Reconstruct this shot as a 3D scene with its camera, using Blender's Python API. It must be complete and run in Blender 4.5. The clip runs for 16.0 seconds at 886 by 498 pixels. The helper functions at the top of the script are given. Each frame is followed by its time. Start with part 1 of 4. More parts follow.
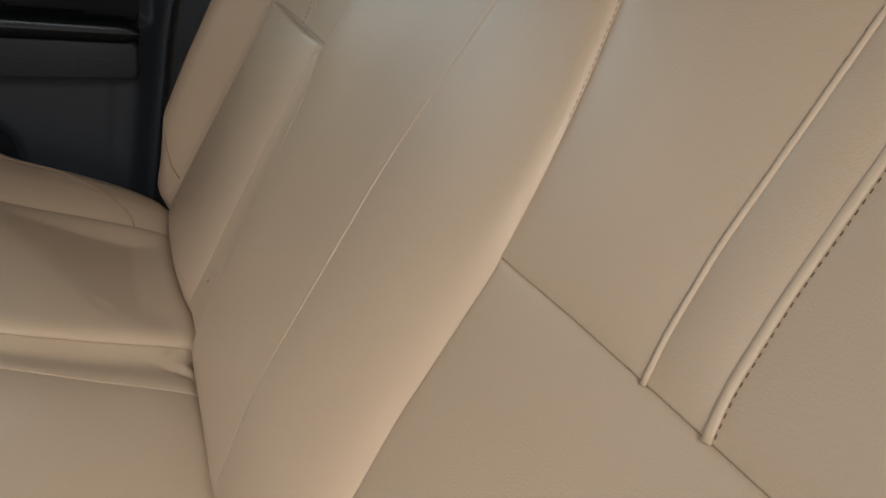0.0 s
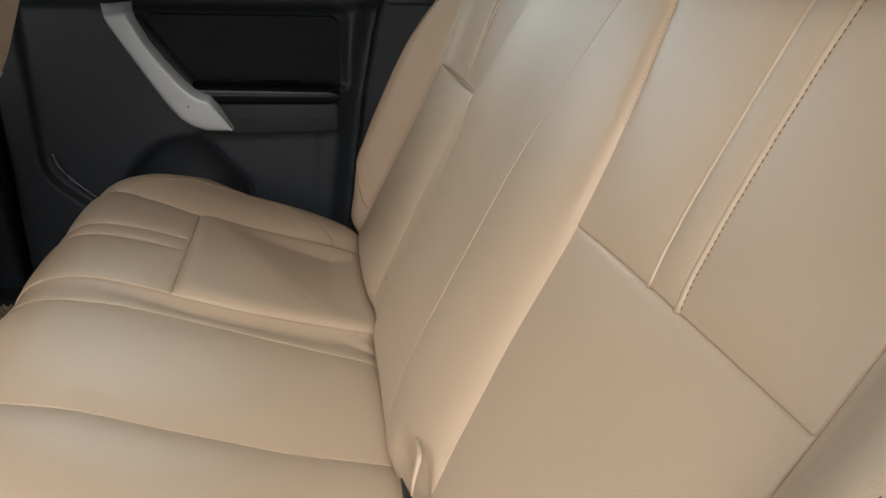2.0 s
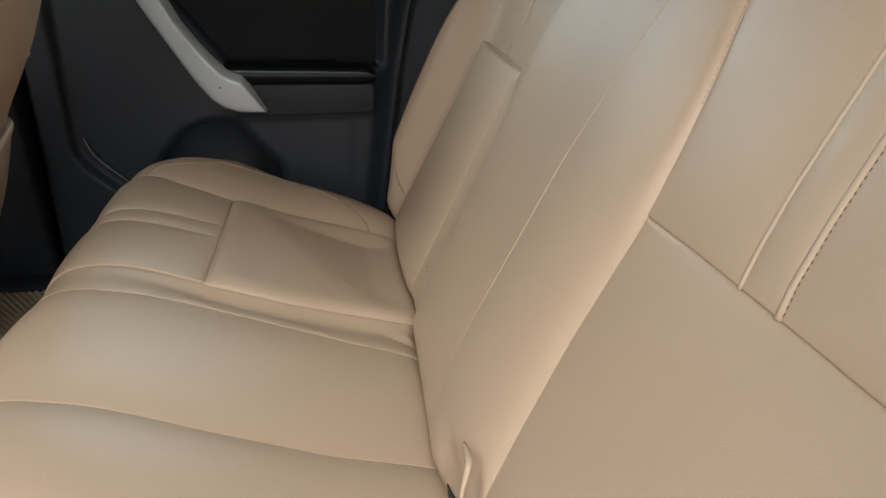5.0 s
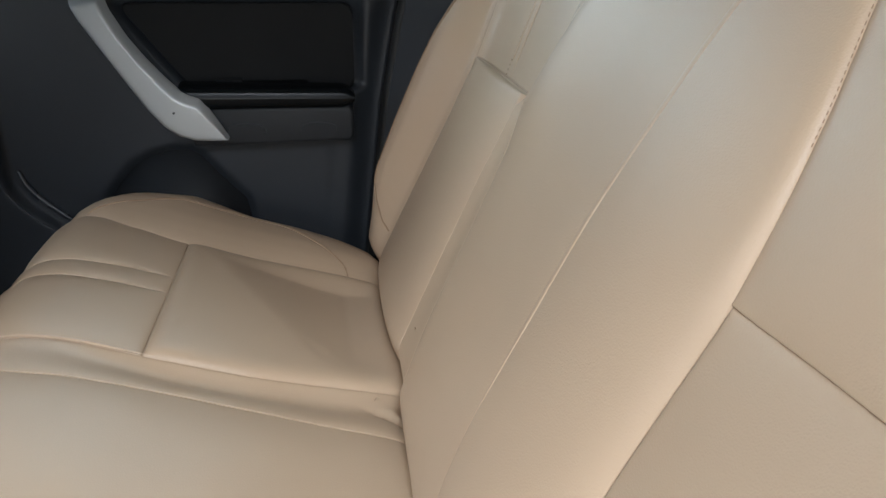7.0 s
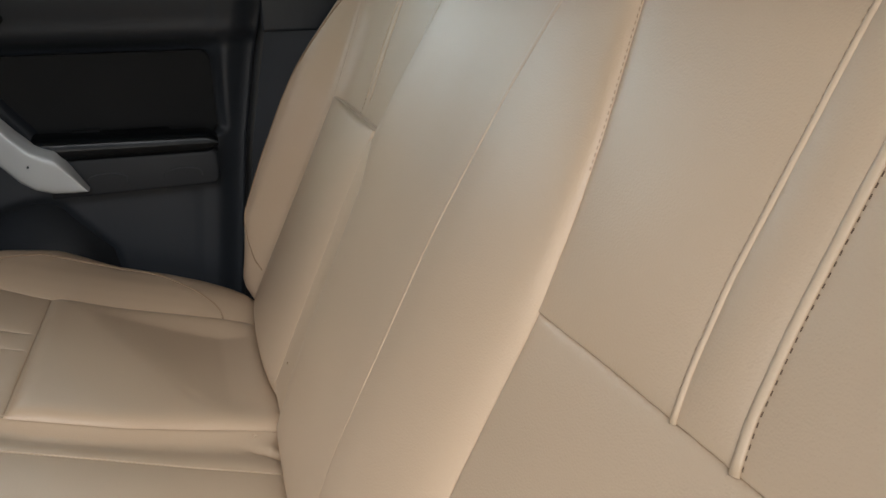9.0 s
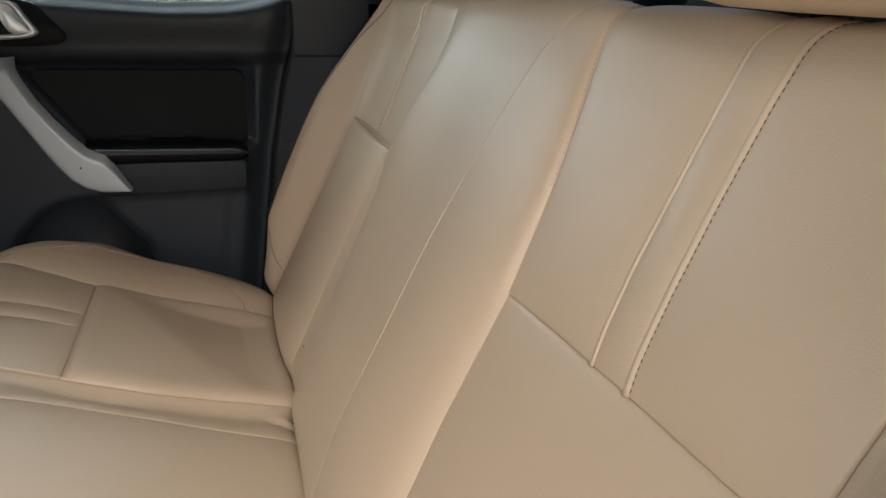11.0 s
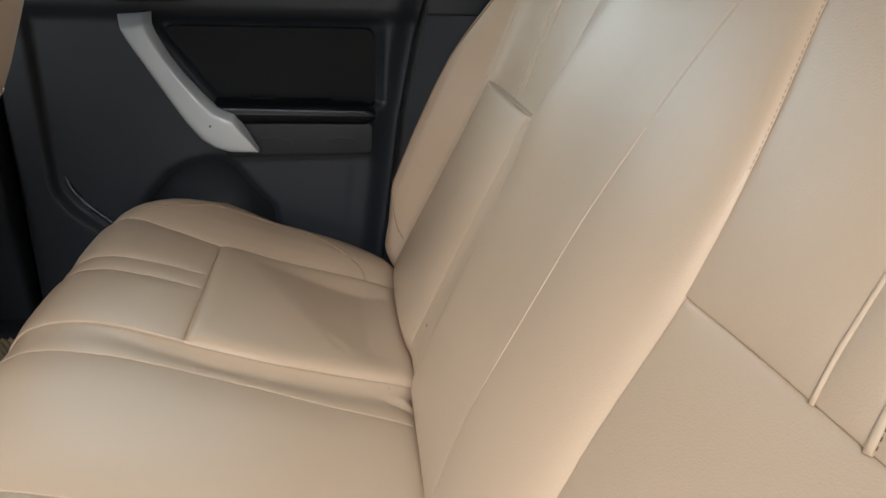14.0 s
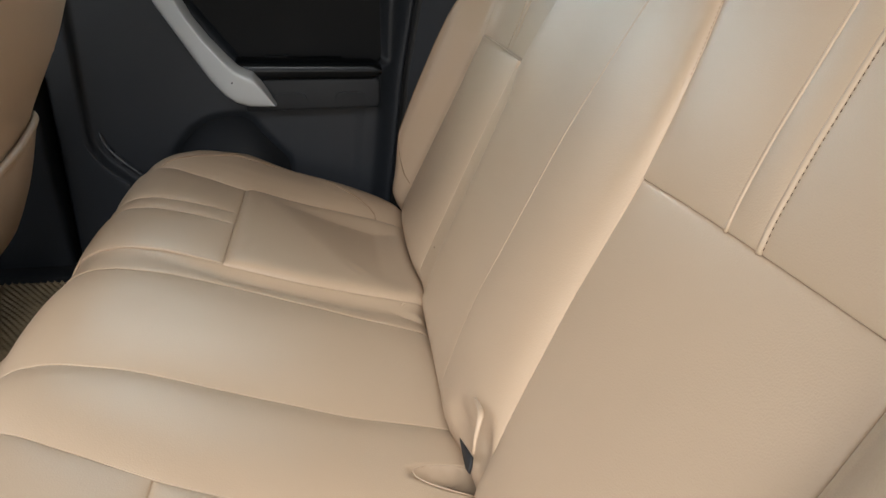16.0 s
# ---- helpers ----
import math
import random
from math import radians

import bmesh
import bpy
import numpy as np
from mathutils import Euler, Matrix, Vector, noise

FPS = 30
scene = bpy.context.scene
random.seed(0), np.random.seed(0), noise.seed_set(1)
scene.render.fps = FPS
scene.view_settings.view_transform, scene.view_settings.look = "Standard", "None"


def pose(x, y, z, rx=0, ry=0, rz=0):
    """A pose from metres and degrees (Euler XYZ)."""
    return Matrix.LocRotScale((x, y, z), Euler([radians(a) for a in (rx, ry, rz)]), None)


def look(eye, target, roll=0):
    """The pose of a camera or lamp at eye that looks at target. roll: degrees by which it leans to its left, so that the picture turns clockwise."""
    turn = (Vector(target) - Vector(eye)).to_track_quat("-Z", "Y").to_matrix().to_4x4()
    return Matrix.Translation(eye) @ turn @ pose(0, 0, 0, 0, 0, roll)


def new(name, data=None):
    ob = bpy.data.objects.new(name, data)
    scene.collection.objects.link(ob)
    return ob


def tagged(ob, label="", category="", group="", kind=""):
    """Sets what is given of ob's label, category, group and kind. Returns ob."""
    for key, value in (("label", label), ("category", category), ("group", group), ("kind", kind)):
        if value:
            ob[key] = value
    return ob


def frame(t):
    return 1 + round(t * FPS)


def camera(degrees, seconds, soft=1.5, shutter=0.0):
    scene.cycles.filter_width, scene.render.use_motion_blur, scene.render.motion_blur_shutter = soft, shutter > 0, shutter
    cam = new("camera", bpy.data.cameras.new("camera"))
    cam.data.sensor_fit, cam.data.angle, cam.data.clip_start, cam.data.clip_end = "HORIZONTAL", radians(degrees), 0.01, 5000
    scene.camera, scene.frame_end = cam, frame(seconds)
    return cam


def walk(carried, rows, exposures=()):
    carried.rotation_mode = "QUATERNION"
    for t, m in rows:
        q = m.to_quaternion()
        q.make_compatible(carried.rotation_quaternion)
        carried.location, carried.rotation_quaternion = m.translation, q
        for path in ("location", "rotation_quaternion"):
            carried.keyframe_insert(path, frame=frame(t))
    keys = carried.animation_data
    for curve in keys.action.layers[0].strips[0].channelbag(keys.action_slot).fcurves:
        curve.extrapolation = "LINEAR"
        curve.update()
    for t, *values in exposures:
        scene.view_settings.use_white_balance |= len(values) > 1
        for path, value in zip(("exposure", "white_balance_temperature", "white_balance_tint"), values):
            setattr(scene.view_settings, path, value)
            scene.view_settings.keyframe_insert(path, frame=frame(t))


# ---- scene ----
cam = camera(62.1, 16.0)
PATH = [
    (0, (-0.052, 0.444, 0.882), (0.729, 2.055, -0.009), 8.4),
    (0.5, (-0.047, 0.451, 0.88), (0.816, 2.0, -0.046), 10.3),
    (1, (-0.075, 0.382, 0.89), (0.713, 1.942, -0.082), 9.7),
    (1.5, (-0.094, 0.305, 0.893), (0.476, 1.954, -0.085), 6.9),
    (2, (-0.063, 0.245, 0.909), (0.26, 2.053, 0.119), 2.0),
    (2.5, (-0.049, 0.218, 0.907), (0.153, 2.077, 0.2), 0.9),
    (3, (-0.06, 0.218, 0.907), (0.18, 2.053, 0.15), 2.1),
    (5.5, (-0.081, 0.339, 0.886), (0.148, 2.134, 0.034), 0.6),
    (6, (-0.094, 0.396, 0.865), (0.03, 2.188, -0.015), 0.2),
    (6.5, (-0.079, 0.456, 0.85), (0.052, 2.231, -0.062), -0.1),
    (7, (-0.055, 0.459, 0.872), (0.223, 2.269, 0.068), 0.8),
    (7.5, (-0.032, 0.453, 0.877), (0.406, 2.255, 0.129), 0.8),
    (8, (-0.023, 0.442, 0.883), (0.501, 2.235, 0.166), 0.3),
    (8.5, (-0.024, 0.437, 0.883), (0.537, 2.213, 0.156), -0.6),
    (11, (-0.054, 0.297, 0.912), (0.488, 2.1, 0.236), 1.9),
    (11.5, (-0.05, 0.32, 0.91), (0.464, 2.142, 0.265), 1.2),
    (12, (-0.054, 0.344, 0.912), (0.388, 2.178, 0.246), 0.5),
    (12.5, (-0.064, 0.368, 0.904), (0.27, 2.216, 0.216), 0.6),
    (13, (-0.064, 0.378, 0.898), (0.187, 2.224, 0.171), 0.6),
    (13.5, (-0.062, 0.377, 0.895), (0.191, 2.213, 0.143), 1.6),
    (14, (-0.067, 0.375, 0.896), (0.183, 2.205, 0.13), 1.8),
    (14.5, (-0.068, 0.374, 0.898), (0.166, 2.217, 0.158), 1.5),
    (15, (-0.078, 0.36, 0.892), (0.131, 2.199, 0.137), 0.8),
    (15.5, (-0.089, 0.309, 0.88), (0.06, 2.109, 0.02), 0.2),
    (16, (-0.093, 0.24, 0.885), (0.159, 2.046, 0.063), 0.6),
]
walk(cam, [(t, look(eye, target, roll)) for t, eye, target, roll in PATH], exposures=[
    (0, -0.37, 6430, 10), (0.5, -0.29, 6430, 10), (1.0, -0.17, 6430, 10), (1.5, -0.05, 6430, 10), (2.0, -0.07, 6480, 10), (3.0, 0.01, 6480, 10), (5.5, -0.11, 6380, 10), (6.0, 0.02, 6330, 10), (7.0, 0.11, 5930, 8),
    (7.5, 0.11, 6230, 10), (8.0, 0.02, 6330, 10), (8.5, -0.07, 6330, 10), (11.0, -0.15, 6480, 10), (11.5, -0.04, 6530, 10), (12.5, 0.15, 6280, 10), (15.0, 0.21, 6230, 10), (16, 0.11, 6380, 10)])

# ---- light ----
world = bpy.data.worlds.new("world")
scene.world = world
world.use_nodes = True
wn = world.node_tree
sky = wn.nodes.new("ShaderNodeTexSky")
sky.sky_type, sky.sun_disc = "NISHITA", False
sky.sun_elevation, sky.sun_rotation = radians(71), radians(-90)
wn.links.new(sky.outputs[0], wn.nodes["Background"].inputs[0])
wn.nodes["Background"].inputs[1].default_value = 0.12
sun = new("sun", bpy.data.lights.new("sun", "SUN"))
sun.data.energy, sun.data.angle, sun.data.color = 3.5, radians(8), (1, 0.96, 0.9)
sun.matrix_world = look((-2.5, 1.0, 8), (0, 1, 0.5))


def window_light(name, eye, target, w, h, power, color):
    lamp = new(name, bpy.data.lights.new(name, "AREA"))
    lamp.data.shape, lamp.data.size, lamp.data.size_y = "RECTANGLE", w, h
    lamp.data.energy, lamp.data.color = power, color
    lamp.matrix_world = look(eye, target)
    return lamp


window_light("door_opening_sky", (-0.26, -0.95, 1.98), (-0.14, 1.05, 0.44), 1.0, 0.8, 54, (1.0, 0.985, 0.965))
window_light("door_opening_ground", (-0.75, -1.10, 0.55), (0.0, 1.0, 0.55), 1.8, 0.7, 16, (1.0, 0.91, 0.82))
window_light("windscreen_daylight", (-1.75, 1.10, 1.27), (0, 1.0, 0.5), 1.1, 0.5, 3, (0.94, 0.97, 1.0))
window_light("far_window_daylight", (-0.20, 1.78, 1.05), (-0.04, 1.0, 0.62), 0.68, 0.20, 0.76, (0.80, 0.98, 1.0)).data.spread = radians(105)
window_light("near_front_window_daylight", (-1.30, 0.10, 1.15), (0.10, 0.90, 0.55), 0.8, 0.4, 8.5, (1.0, 0.96, 0.90))
window_light("front_window_daylight", (-1.20, 1.95, 1.25), (-0.2, 0.9, 0.45), 0.8, 0.4, 6.0, (0.82, 0.99, 1.0))


# ---- materials ----
def principled(name, base, rough, metal=0.0, spec=0.5):
    m = bpy.data.materials.new(name)
    m.use_nodes = True
    b = m.node_tree.nodes["Principled BSDF"]
    b.inputs["Base Color"].default_value = (*base, 1)
    b.inputs["Roughness"].default_value = rough
    b.inputs["Metallic"].default_value = metal
    b.inputs["Specular IOR Level"].default_value = spec
    return m, m.node_tree, b


def surface(name, base, rough, grain, depth, vary=0.08, big=6.0, kind="noise", metal=0.0, spec=0.5, soft=0.0):
    """A material with fine relief of the given scale, and colour and gloss that vary at a large and a small scale."""
    m, t, b = principled(name, base, rough, metal, spec)
    n, l = t.nodes, t.links
    co = n.new("ShaderNodeTexCoord")
    large = n.new("ShaderNodeTexNoise")
    large.inputs["Scale"].default_value, large.inputs["Detail"].default_value = big, 4
    l.new(co.outputs["Object"], large.inputs["Vector"])
    ramp = n.new("ShaderNodeMapRange")
    ramp.inputs["From Min"].default_value, ramp.inputs["From Max"].default_value = 0.3, 0.7
    ramp.inputs["To Min"].default_value, ramp.inputs["To Max"].default_value = 1 - vary, 1 + vary
    l.new(large.outputs["Fac"], ramp.inputs["Value"])
    mul = n.new("ShaderNodeVectorMath")
    mul.operation = "SCALE"
    mul.inputs[0].default_value = base
    l.new(ramp.outputs[0], mul.inputs["Scale"])
    l.new(mul.outputs[0], b.inputs["Base Color"])
    rr = n.new("ShaderNodeMapRange")
    rr.inputs["From Min"].default_value, rr.inputs["From Max"].default_value = 0.3, 0.7
    rr.inputs["To Min"].default_value, rr.inputs["To Max"].default_value = rough + 0.05, rough - 0.05
    l.new(large.outputs["Fac"], rr.inputs["Value"])
    l.new(rr.outputs[0], b.inputs["Roughness"])
    if kind == "voronoi":
        fine = n.new("ShaderNodeTexVoronoi")
        fine.feature = "SMOOTH_F1"
        out = fine.outputs["Distance"]
    else:
        fine = n.new("ShaderNodeTexNoise")
        fine.inputs["Detail"].default_value = 3
        out = fine.outputs["Fac"]
    fine.inputs["Scale"].default_value = grain
    l.new(co.outputs["Object"], fine.inputs["Vector"])
    bump = n.new("ShaderNodeBump")
    bump.inputs["Strength"].default_value, bump.inputs["Distance"].default_value = 1.0, depth
    l.new(out, bump.inputs["Height"])
    if soft:
        wave = n.new("ShaderNodeTexNoise")
        wave.inputs["Scale"].default_value, wave.inputs["Detail"].default_value = 14, 2
        l.new(co.outputs["Object"], wave.inputs["Vector"])
        second = n.new("ShaderNodeBump")
        second.inputs["Strength"].default_value, second.inputs["Distance"].default_value = 1.0, soft
        l.new(wave.outputs["Fac"], second.inputs["Height"])
        l.new(second.outputs[0], bump.inputs["Normal"])
    l.new(bump.outputs[0], b.inputs["Normal"])
    return m


LEATHER = surface("tan_leather", (0.482, 0.358, 0.245), 0.42, 850, 0.00015, 0.05, 3.0, "voronoi", soft=0.0003)
WELT = surface("tan_welt", (0.52, 0.390, 0.268), 0.42, 1100, 0.00008, 0.04, 5.0, "voronoi")
SEAM = surface("brown_seam", (0.33, 0.225, 0.14), 0.6, 1100, 0.0001)
THREAD = surface("dark_thread", (0.12, 0.078, 0.047), 0.8, 2000, 0.0002)
LIGHT_THREAD = surface("tan_thread", (0.50, 0.37, 0.25), 0.7, 2000, 0.0002)
PLASTIC = surface("charcoal_plastic", (0.022, 0.0255, 0.031), 0.50, 1300, 0.0003, 0.08, 4.0, spec=0.4)
BLACK = surface("black_trim", (0.0058, 0.0064, 0.0068), 0.75, 900, 0.0002, 0.1, 5.0, spec=0.25)
HOLLOW_BLACK = surface("darker_hollow_floor", (0.008, 0.0095, 0.0115), 0.6, 1300, 0.0003, 0.1, 5.0, spec=0.3)
ARM = surface("dark_armrest_plastic", (0.013, 0.0152, 0.0185), 0.55, 1300, 0.0003, 0.08, 4.0, spec=0.35)
PAD = surface("black_armrest_vinyl", (0.004, 0.005, 0.006), 0.24, 900, 0.0001, 0.1, 5.0, spec=0.16)
RUBBER = surface("black_rubber", (0.008, 0.008, 0.008), 0.6, 700, 0.0003)
SILVER = surface("silver_paint", (0.38, 0.395, 0.40), 0.42, 1500, 0.00015, 0.03, 8.0, metal=0.35)
CHROME = surface("satin_chrome", (0.60, 0.60, 0.59), 0.36, 1500, 0.0001, 0.03, 8.0, metal=0.9)
CARPET = surface("dark_carpet", (0.02, 0.02, 0.022), 0.95, 500, 0.002)
MAT = surface("brown_loop_mat", (0.24, 0.175, 0.095), 0.8, 300, 0.001, 0.2, 20.0)
HEADLINER = surface("grey_headliner", (0.33, 0.32, 0.30), 0.9, 700, 0.0006)
FOAM = surface("dark_backing", (0.03, 0.028, 0.025), 0.9, 400, 0.001)
PAINT = surface("body_paint", (0.5, 0.5, 0.5), 0.3, 900, 0.0001)
GRASS = surface("grass_bank", (0.06, 0.11, 0.025), 0.9, 30, 0.05, 0.5, 3.0)
BELT = surface("black_webbing", (0.015, 0.015, 0.016), 0.7, 900, 0.0004)
BEDLINER = surface("grey_bed_panel", (0.14, 0.15, 0.14), 0.6, 300, 0.0004)
# paler than the door plastic, so the moulded edge's highlight is in the colour
GLOSS = surface("highlight_plastic", (0.040, 0.044, 0.050), 0.24, 900, 0.0001, 0.1, 5.0, spec=0.6)
GLASS, _, gb = principled("glass", (1, 1, 1), 0.0)
gb.inputs["Transmission Weight"].default_value, gb.inputs["IOR"].default_value = 1.0, 1.1


# ---- builders ----
def link(name, bm, material, smooth=True):
    me = bpy.data.meshes.new(name)
    bmesh.ops.recalc_face_normals(bm, faces=bm.faces) if len(bm.faces) < 4000 else None
    bm.to_mesh(me)
    bm.free()
    me.materials.append(material)
    if smooth:
        me.polygons.foreach_set("use_smooth", [True] * len(me.polygons))
    return new(name, me)


def part(name, bm, material, parent, label="", smooth=True):
    ob = link(name, bm, material, smooth)
    ob.parent = parent
    return tagged(ob, label)


def thing(name, at, label, category, group="", kind=""):
    ob = new(name)
    ob.location = at
    ob.empty_display_size = 0.05
    bpy.context.view_layer.update()
    return tagged(ob, label, category, group, kind)


def under(parent, ob):
    """Parents a mesh in world coordinates to a thing that stands elsewhere."""
    ob.parent = parent
    ob.matrix_parent_inverse = Matrix.Translation(-parent.matrix_world.translation)
    return ob


def bit(name, bm, material, parent, label="", smooth=True):
    """A part whose mesh is in world coordinates."""
    ob = link(name, bm, material, smooth)
    root = parent
    while root.parent:
        root = root.parent
    ob.parent = parent
    ob.matrix_parent_inverse = Matrix.Translation(-root.location)
    if parent is not root:
        ob.matrix_parent_inverse = Matrix.Identity(4)
    return tagged(ob, label)


def grid(f, ss, tt, skirt=None):
    """A sheet f(s, t) over the given values, with an edge folded inward by the vector skirt(s, t)."""
    bm = bmesh.new()
    rows = [[bm.verts.new(f(s, t)) for s in ss] for t in tt]
    for a, b in zip(rows, rows[1:]):
        for i in range(len(ss) - 1):
            bm.faces.new((a[i], a[i + 1], b[i + 1], b[i]))
    if skirt is not None:
        ring = rows[0] + [r[-1] for r in rows[1:]] + rows[-1][-2::-1] + [r[0] for r in rows[-2:0:-1]]
        low = [bm.verts.new(v.co + Vector(skirt)) for v in ring]
        k = len(ring)
        for i in range(k):
            bm.faces.new((ring[i], low[i], low[(i + 1) % k], ring[(i + 1) % k]))
    return bm


def tube(points, r, sides=8, bm=None, flat=1.0, up=(0, 0, 1)):
    """A swept tube; r a number or a function of the way along, 0 to 1."""
    bm = bm or bmesh.new()
    pts = [Vector(p) for p in points]
    rings = []
    for i, p in enumerate(pts):
        d = (pts[min(i + 1, len(pts) - 1)] - pts[max(i - 1, 0)]).normalized()
        a = d.cross(Vector(up))
        a = a.normalized() if a.length > 1e-4 else d.orthogonal().normalized()
        b = d.cross(a)
        rad = r(i / (len(pts) - 1)) if callable(r) else r
        rings.append([bm.verts.new(p + rad * (math.cos(q) * a + flat * math.sin(q) * b)) for q in [2 * math.pi * k / sides for k in range(sides)]])
    for x, y in zip(rings, rings[1:]):
        for k in range(sides):
            bm.faces.new((x[k], x[(k + 1) % sides], y[(k + 1) % sides], y[k]))
    bm.faces.new(rings[0])
    bm.faces.new(rings[-1][::-1])
    return bm


def rbox(lo, hi, bevel=0.004, seg=2, bm=None):
    own = bmesh.new()
    bmesh.ops.create_cube(own, size=1)
    c, s = (Vector(lo) + Vector(hi)) / 2, Vector(hi) - Vector(lo)
    for v in own.verts:
        v.co = Vector((v.co.x * s.x, v.co.y * s.y, v.co.z * s.z)) + c
    if bevel:
        bmesh.ops.bevel(own, geom=own.edges[:], offset=min(bevel, min(s) * 0.45), segments=seg, affect="EDGES", profile=0.5)
    return own


def prism(outline, y0, y1, bevel=0.003, seg=2):
    """An outline in (x, z) drawn out from y0 to y1, its front edge (at y0) rounded."""
    bm = bmesh.new()
    front = [bm.verts.new((x, y0, z)) for x, z in outline]
    back = [bm.verts.new((x, y1, z)) for x, z in outline]
    n = len(outline)
    f = bm.faces.new(front)
    bm.faces.new(back[::-1])
    for i in range(n):
        bm.faces.new((front[i], back[i], back[(i + 1) % n], front[(i + 1) % n]))
    if bevel:
        bmesh.ops.bevel(bm, geom=list(f.edges), offset=bevel, segments=seg, affect="EDGES", profile=0.5)
    return bm


def curve(table):
    """A smooth function through pairs (at, value)."""
    xs, ys = [p[0] for p in table], [p[1] for p in table]
    fine = np.linspace(xs[0], xs[-1], 400)
    v = np.interp(fine, xs, ys)
    pad = np.r_[np.full(12, v[0]), v, np.full(12, v[-1])]
    w = np.hanning(25)
    v = np.convolve(pad, w / w.sum(), "valid")
    return lambda x: float(np.interp(x, fine, v))


def steps(width, count):
    """Values 0 to 1 across a panel, close together near its two seams."""
    near = [0, 0.0007, 0.0016, 0.003, 0.005, 0.008, 0.013, 0.02]
    near = [d / width for d in near if d < width * 0.4]
    mid = np.linspace(near[-1], 1 - near[-1], count + 2)[1:-1]
    return near + list(mid) + [1 - d for d in near[::-1]]


# ---- the rear seat's backrest: a leaning surface, (y, up along it, proud of it) ----
LEAN_X, LEAN_Z = 0.4037, 0.9149
BACK_Z, ROLL_AT, ROLL_R = 0.400, 0.5275, 0.030
MID_Y = 0.96


def back_point(y, v, n):
    """The place at y, v metres up along the backrest and n metres in front of its plane."""
    if v <= ROLL_AT:
        t = 0.0
        x, z = v * LEAN_X, BACK_Z + v * LEAN_Z
    else:
        t = (v - ROLL_AT) / ROLL_R
        cx = ROLL_AT * LEAN_X + ROLL_R * LEAN_Z
        cz = BACK_Z + ROLL_AT * LEAN_Z - ROLL_R * LEAN_X
        a = math.atan2(LEAN_X, -LEAN_Z) - t
        x, z = cx + ROLL_R * math.cos(a), cz + ROLL_R * math.sin(a)
    a = math.atan2(LEAN_X, -LEAN_Z) - t
    if v < 0.024:
        n -= 21 * (0.024 - v) ** 2
    return Vector((x + n * math.cos(a), y, z + n * math.sin(a)))


LINE_A = curve([(-0.06, 0.740), (0.03, 0.744), (0.116, 0.754), (0.214, 0.759), (0.33, 0.754), (0.386, 0.76), (0.434, 0.769), (0.516, 0.791), (0.54, 0.794), (0.56, 0.796), (0.7, 0.80)])
LINE_B = curve([(-0.06, 0.900), (0.05, 0.902), (0.13, 0.914), (0.29, 0.908), (0.32, 0.906), (0.44, 0.886), (0.51, 0.867), (0.55, 0.838), (0.7, 0.81)])
LINE_C = curve([(-0.06, 1.125), (0.037, 1.129), (0.114, 1.139), (0.223, 1.148), (0.338, 1.160), (0.404, 1.149), (0.498, 1.119), (0.54, 1.112), (0.7, 1.10)])
LINE_D = curve([(-0.06, 1.482), (0.075, 1.471), (0.254, 1.447), (0.341, 1.445), (0.40, 1.462), (0.45, 1.478), (0.50, 1.502), (0.54, 1.512), (0.7, 1.515)])
LINE_E = curve([(-0.06, 1.20), (0.11, 1.207), (0.25, 1.208), (0.345, 1.200), (0.45, 1.203), (0.55, 1.193), (0.7, 1.18)])
LINE_T2 = curve([(-0.06, 0.475), (0.3, 0.472), (0.40, 0.470), (0.47, 0.462), (0.7, 0.44)])
PIPE_1 = curve([(0.3, 0.618), (0.335, 0.629), (0.36, 0.634), (0.40, 0.6375), (0.45, 0.6375), (0.50, 0.6375), (0.53, 0.6365), (0.55, 0.632), (0.7, 0.62)])
PIPE_2 = curve([(0.3, 0.580), (0.338, 0.592), (0.36, 0.5975), (0.40, 0.601), (0.45, 0.6025), (0.50, 0.6025), (0.55, 0.599), (0.7, 0.59)])
PIPE_3 = curve([(0.3, 1.306), (0.36, 1.314), (0.393, 1.322), (0.45, 1.334), (0.491, 1.338), (0.556, 1.337), (0.7, 1.335)])
PIPE_4 = curve([(0.3, 1.323), (0.36, 1.332), (0.39, 1.341), (0.45, 1.354), (0.482, 1.358), (0.54, 1.357), (0.7, 1.355)])
CROSS_V = 0.335
CROSS = curve([(0.35, 0.350), (0.47, 0.347), (0.60, 0.3412), (0.69, 0.3362), (0.755, 0.331), (0.97, 0.335), (1.19, 0.344), (1.445, 0.342), (1.6, 0.342)])
MID_PROUD = curve([(-0.06, 0.002), (0.0, 0.0095), (0.08, 0.016), (0.2, 0.015), (0.35, 0.013), (0.5, 0.009), (0.56, 0.004), (0.7, 0)])
BOLSTER = curve([(-0.06, 0.2), (0.0, 0.25), (0.055, 0.5), (0.12, 0.9), (0.21, 0.98), (0.30, 1.0), (0.345, 0.96), (0.39, 0.81), (0.447, 0.54), (0.50, 0.28), (0.54, 0.14), (0.7, 0.1)])


def mid_proud(y, v):
    a, c = LINE_A(v), LINE_C(v)
    if not a < y < c:
        return 0.0
    high = min(1.0, max(0.0, (v - 0.30) / 0.05))
    edge_a = 1 - (0.55 + 0.05 * high) * math.exp(-(y - a) / 0.055) - (0.45 - 0.05 * high) * math.exp(-(y - a) / (0.012 - 0.009 * high))
    edge_c = (1 - 0.25 * math.exp(-(c - y) / 0.05)) * (1 - math.log(1 + math.exp(7 * (1 - (c - y) / 0.018))) / 7)
    crown = 0.85 + 0.35 * math.exp(-((y - 0.83) / 0.10) ** 2) + 0.55 * high * math.exp(-((y - c + 0.03) / 0.06) ** 2)
    return MID_PROUD(v) * edge_a * edge_c * crown


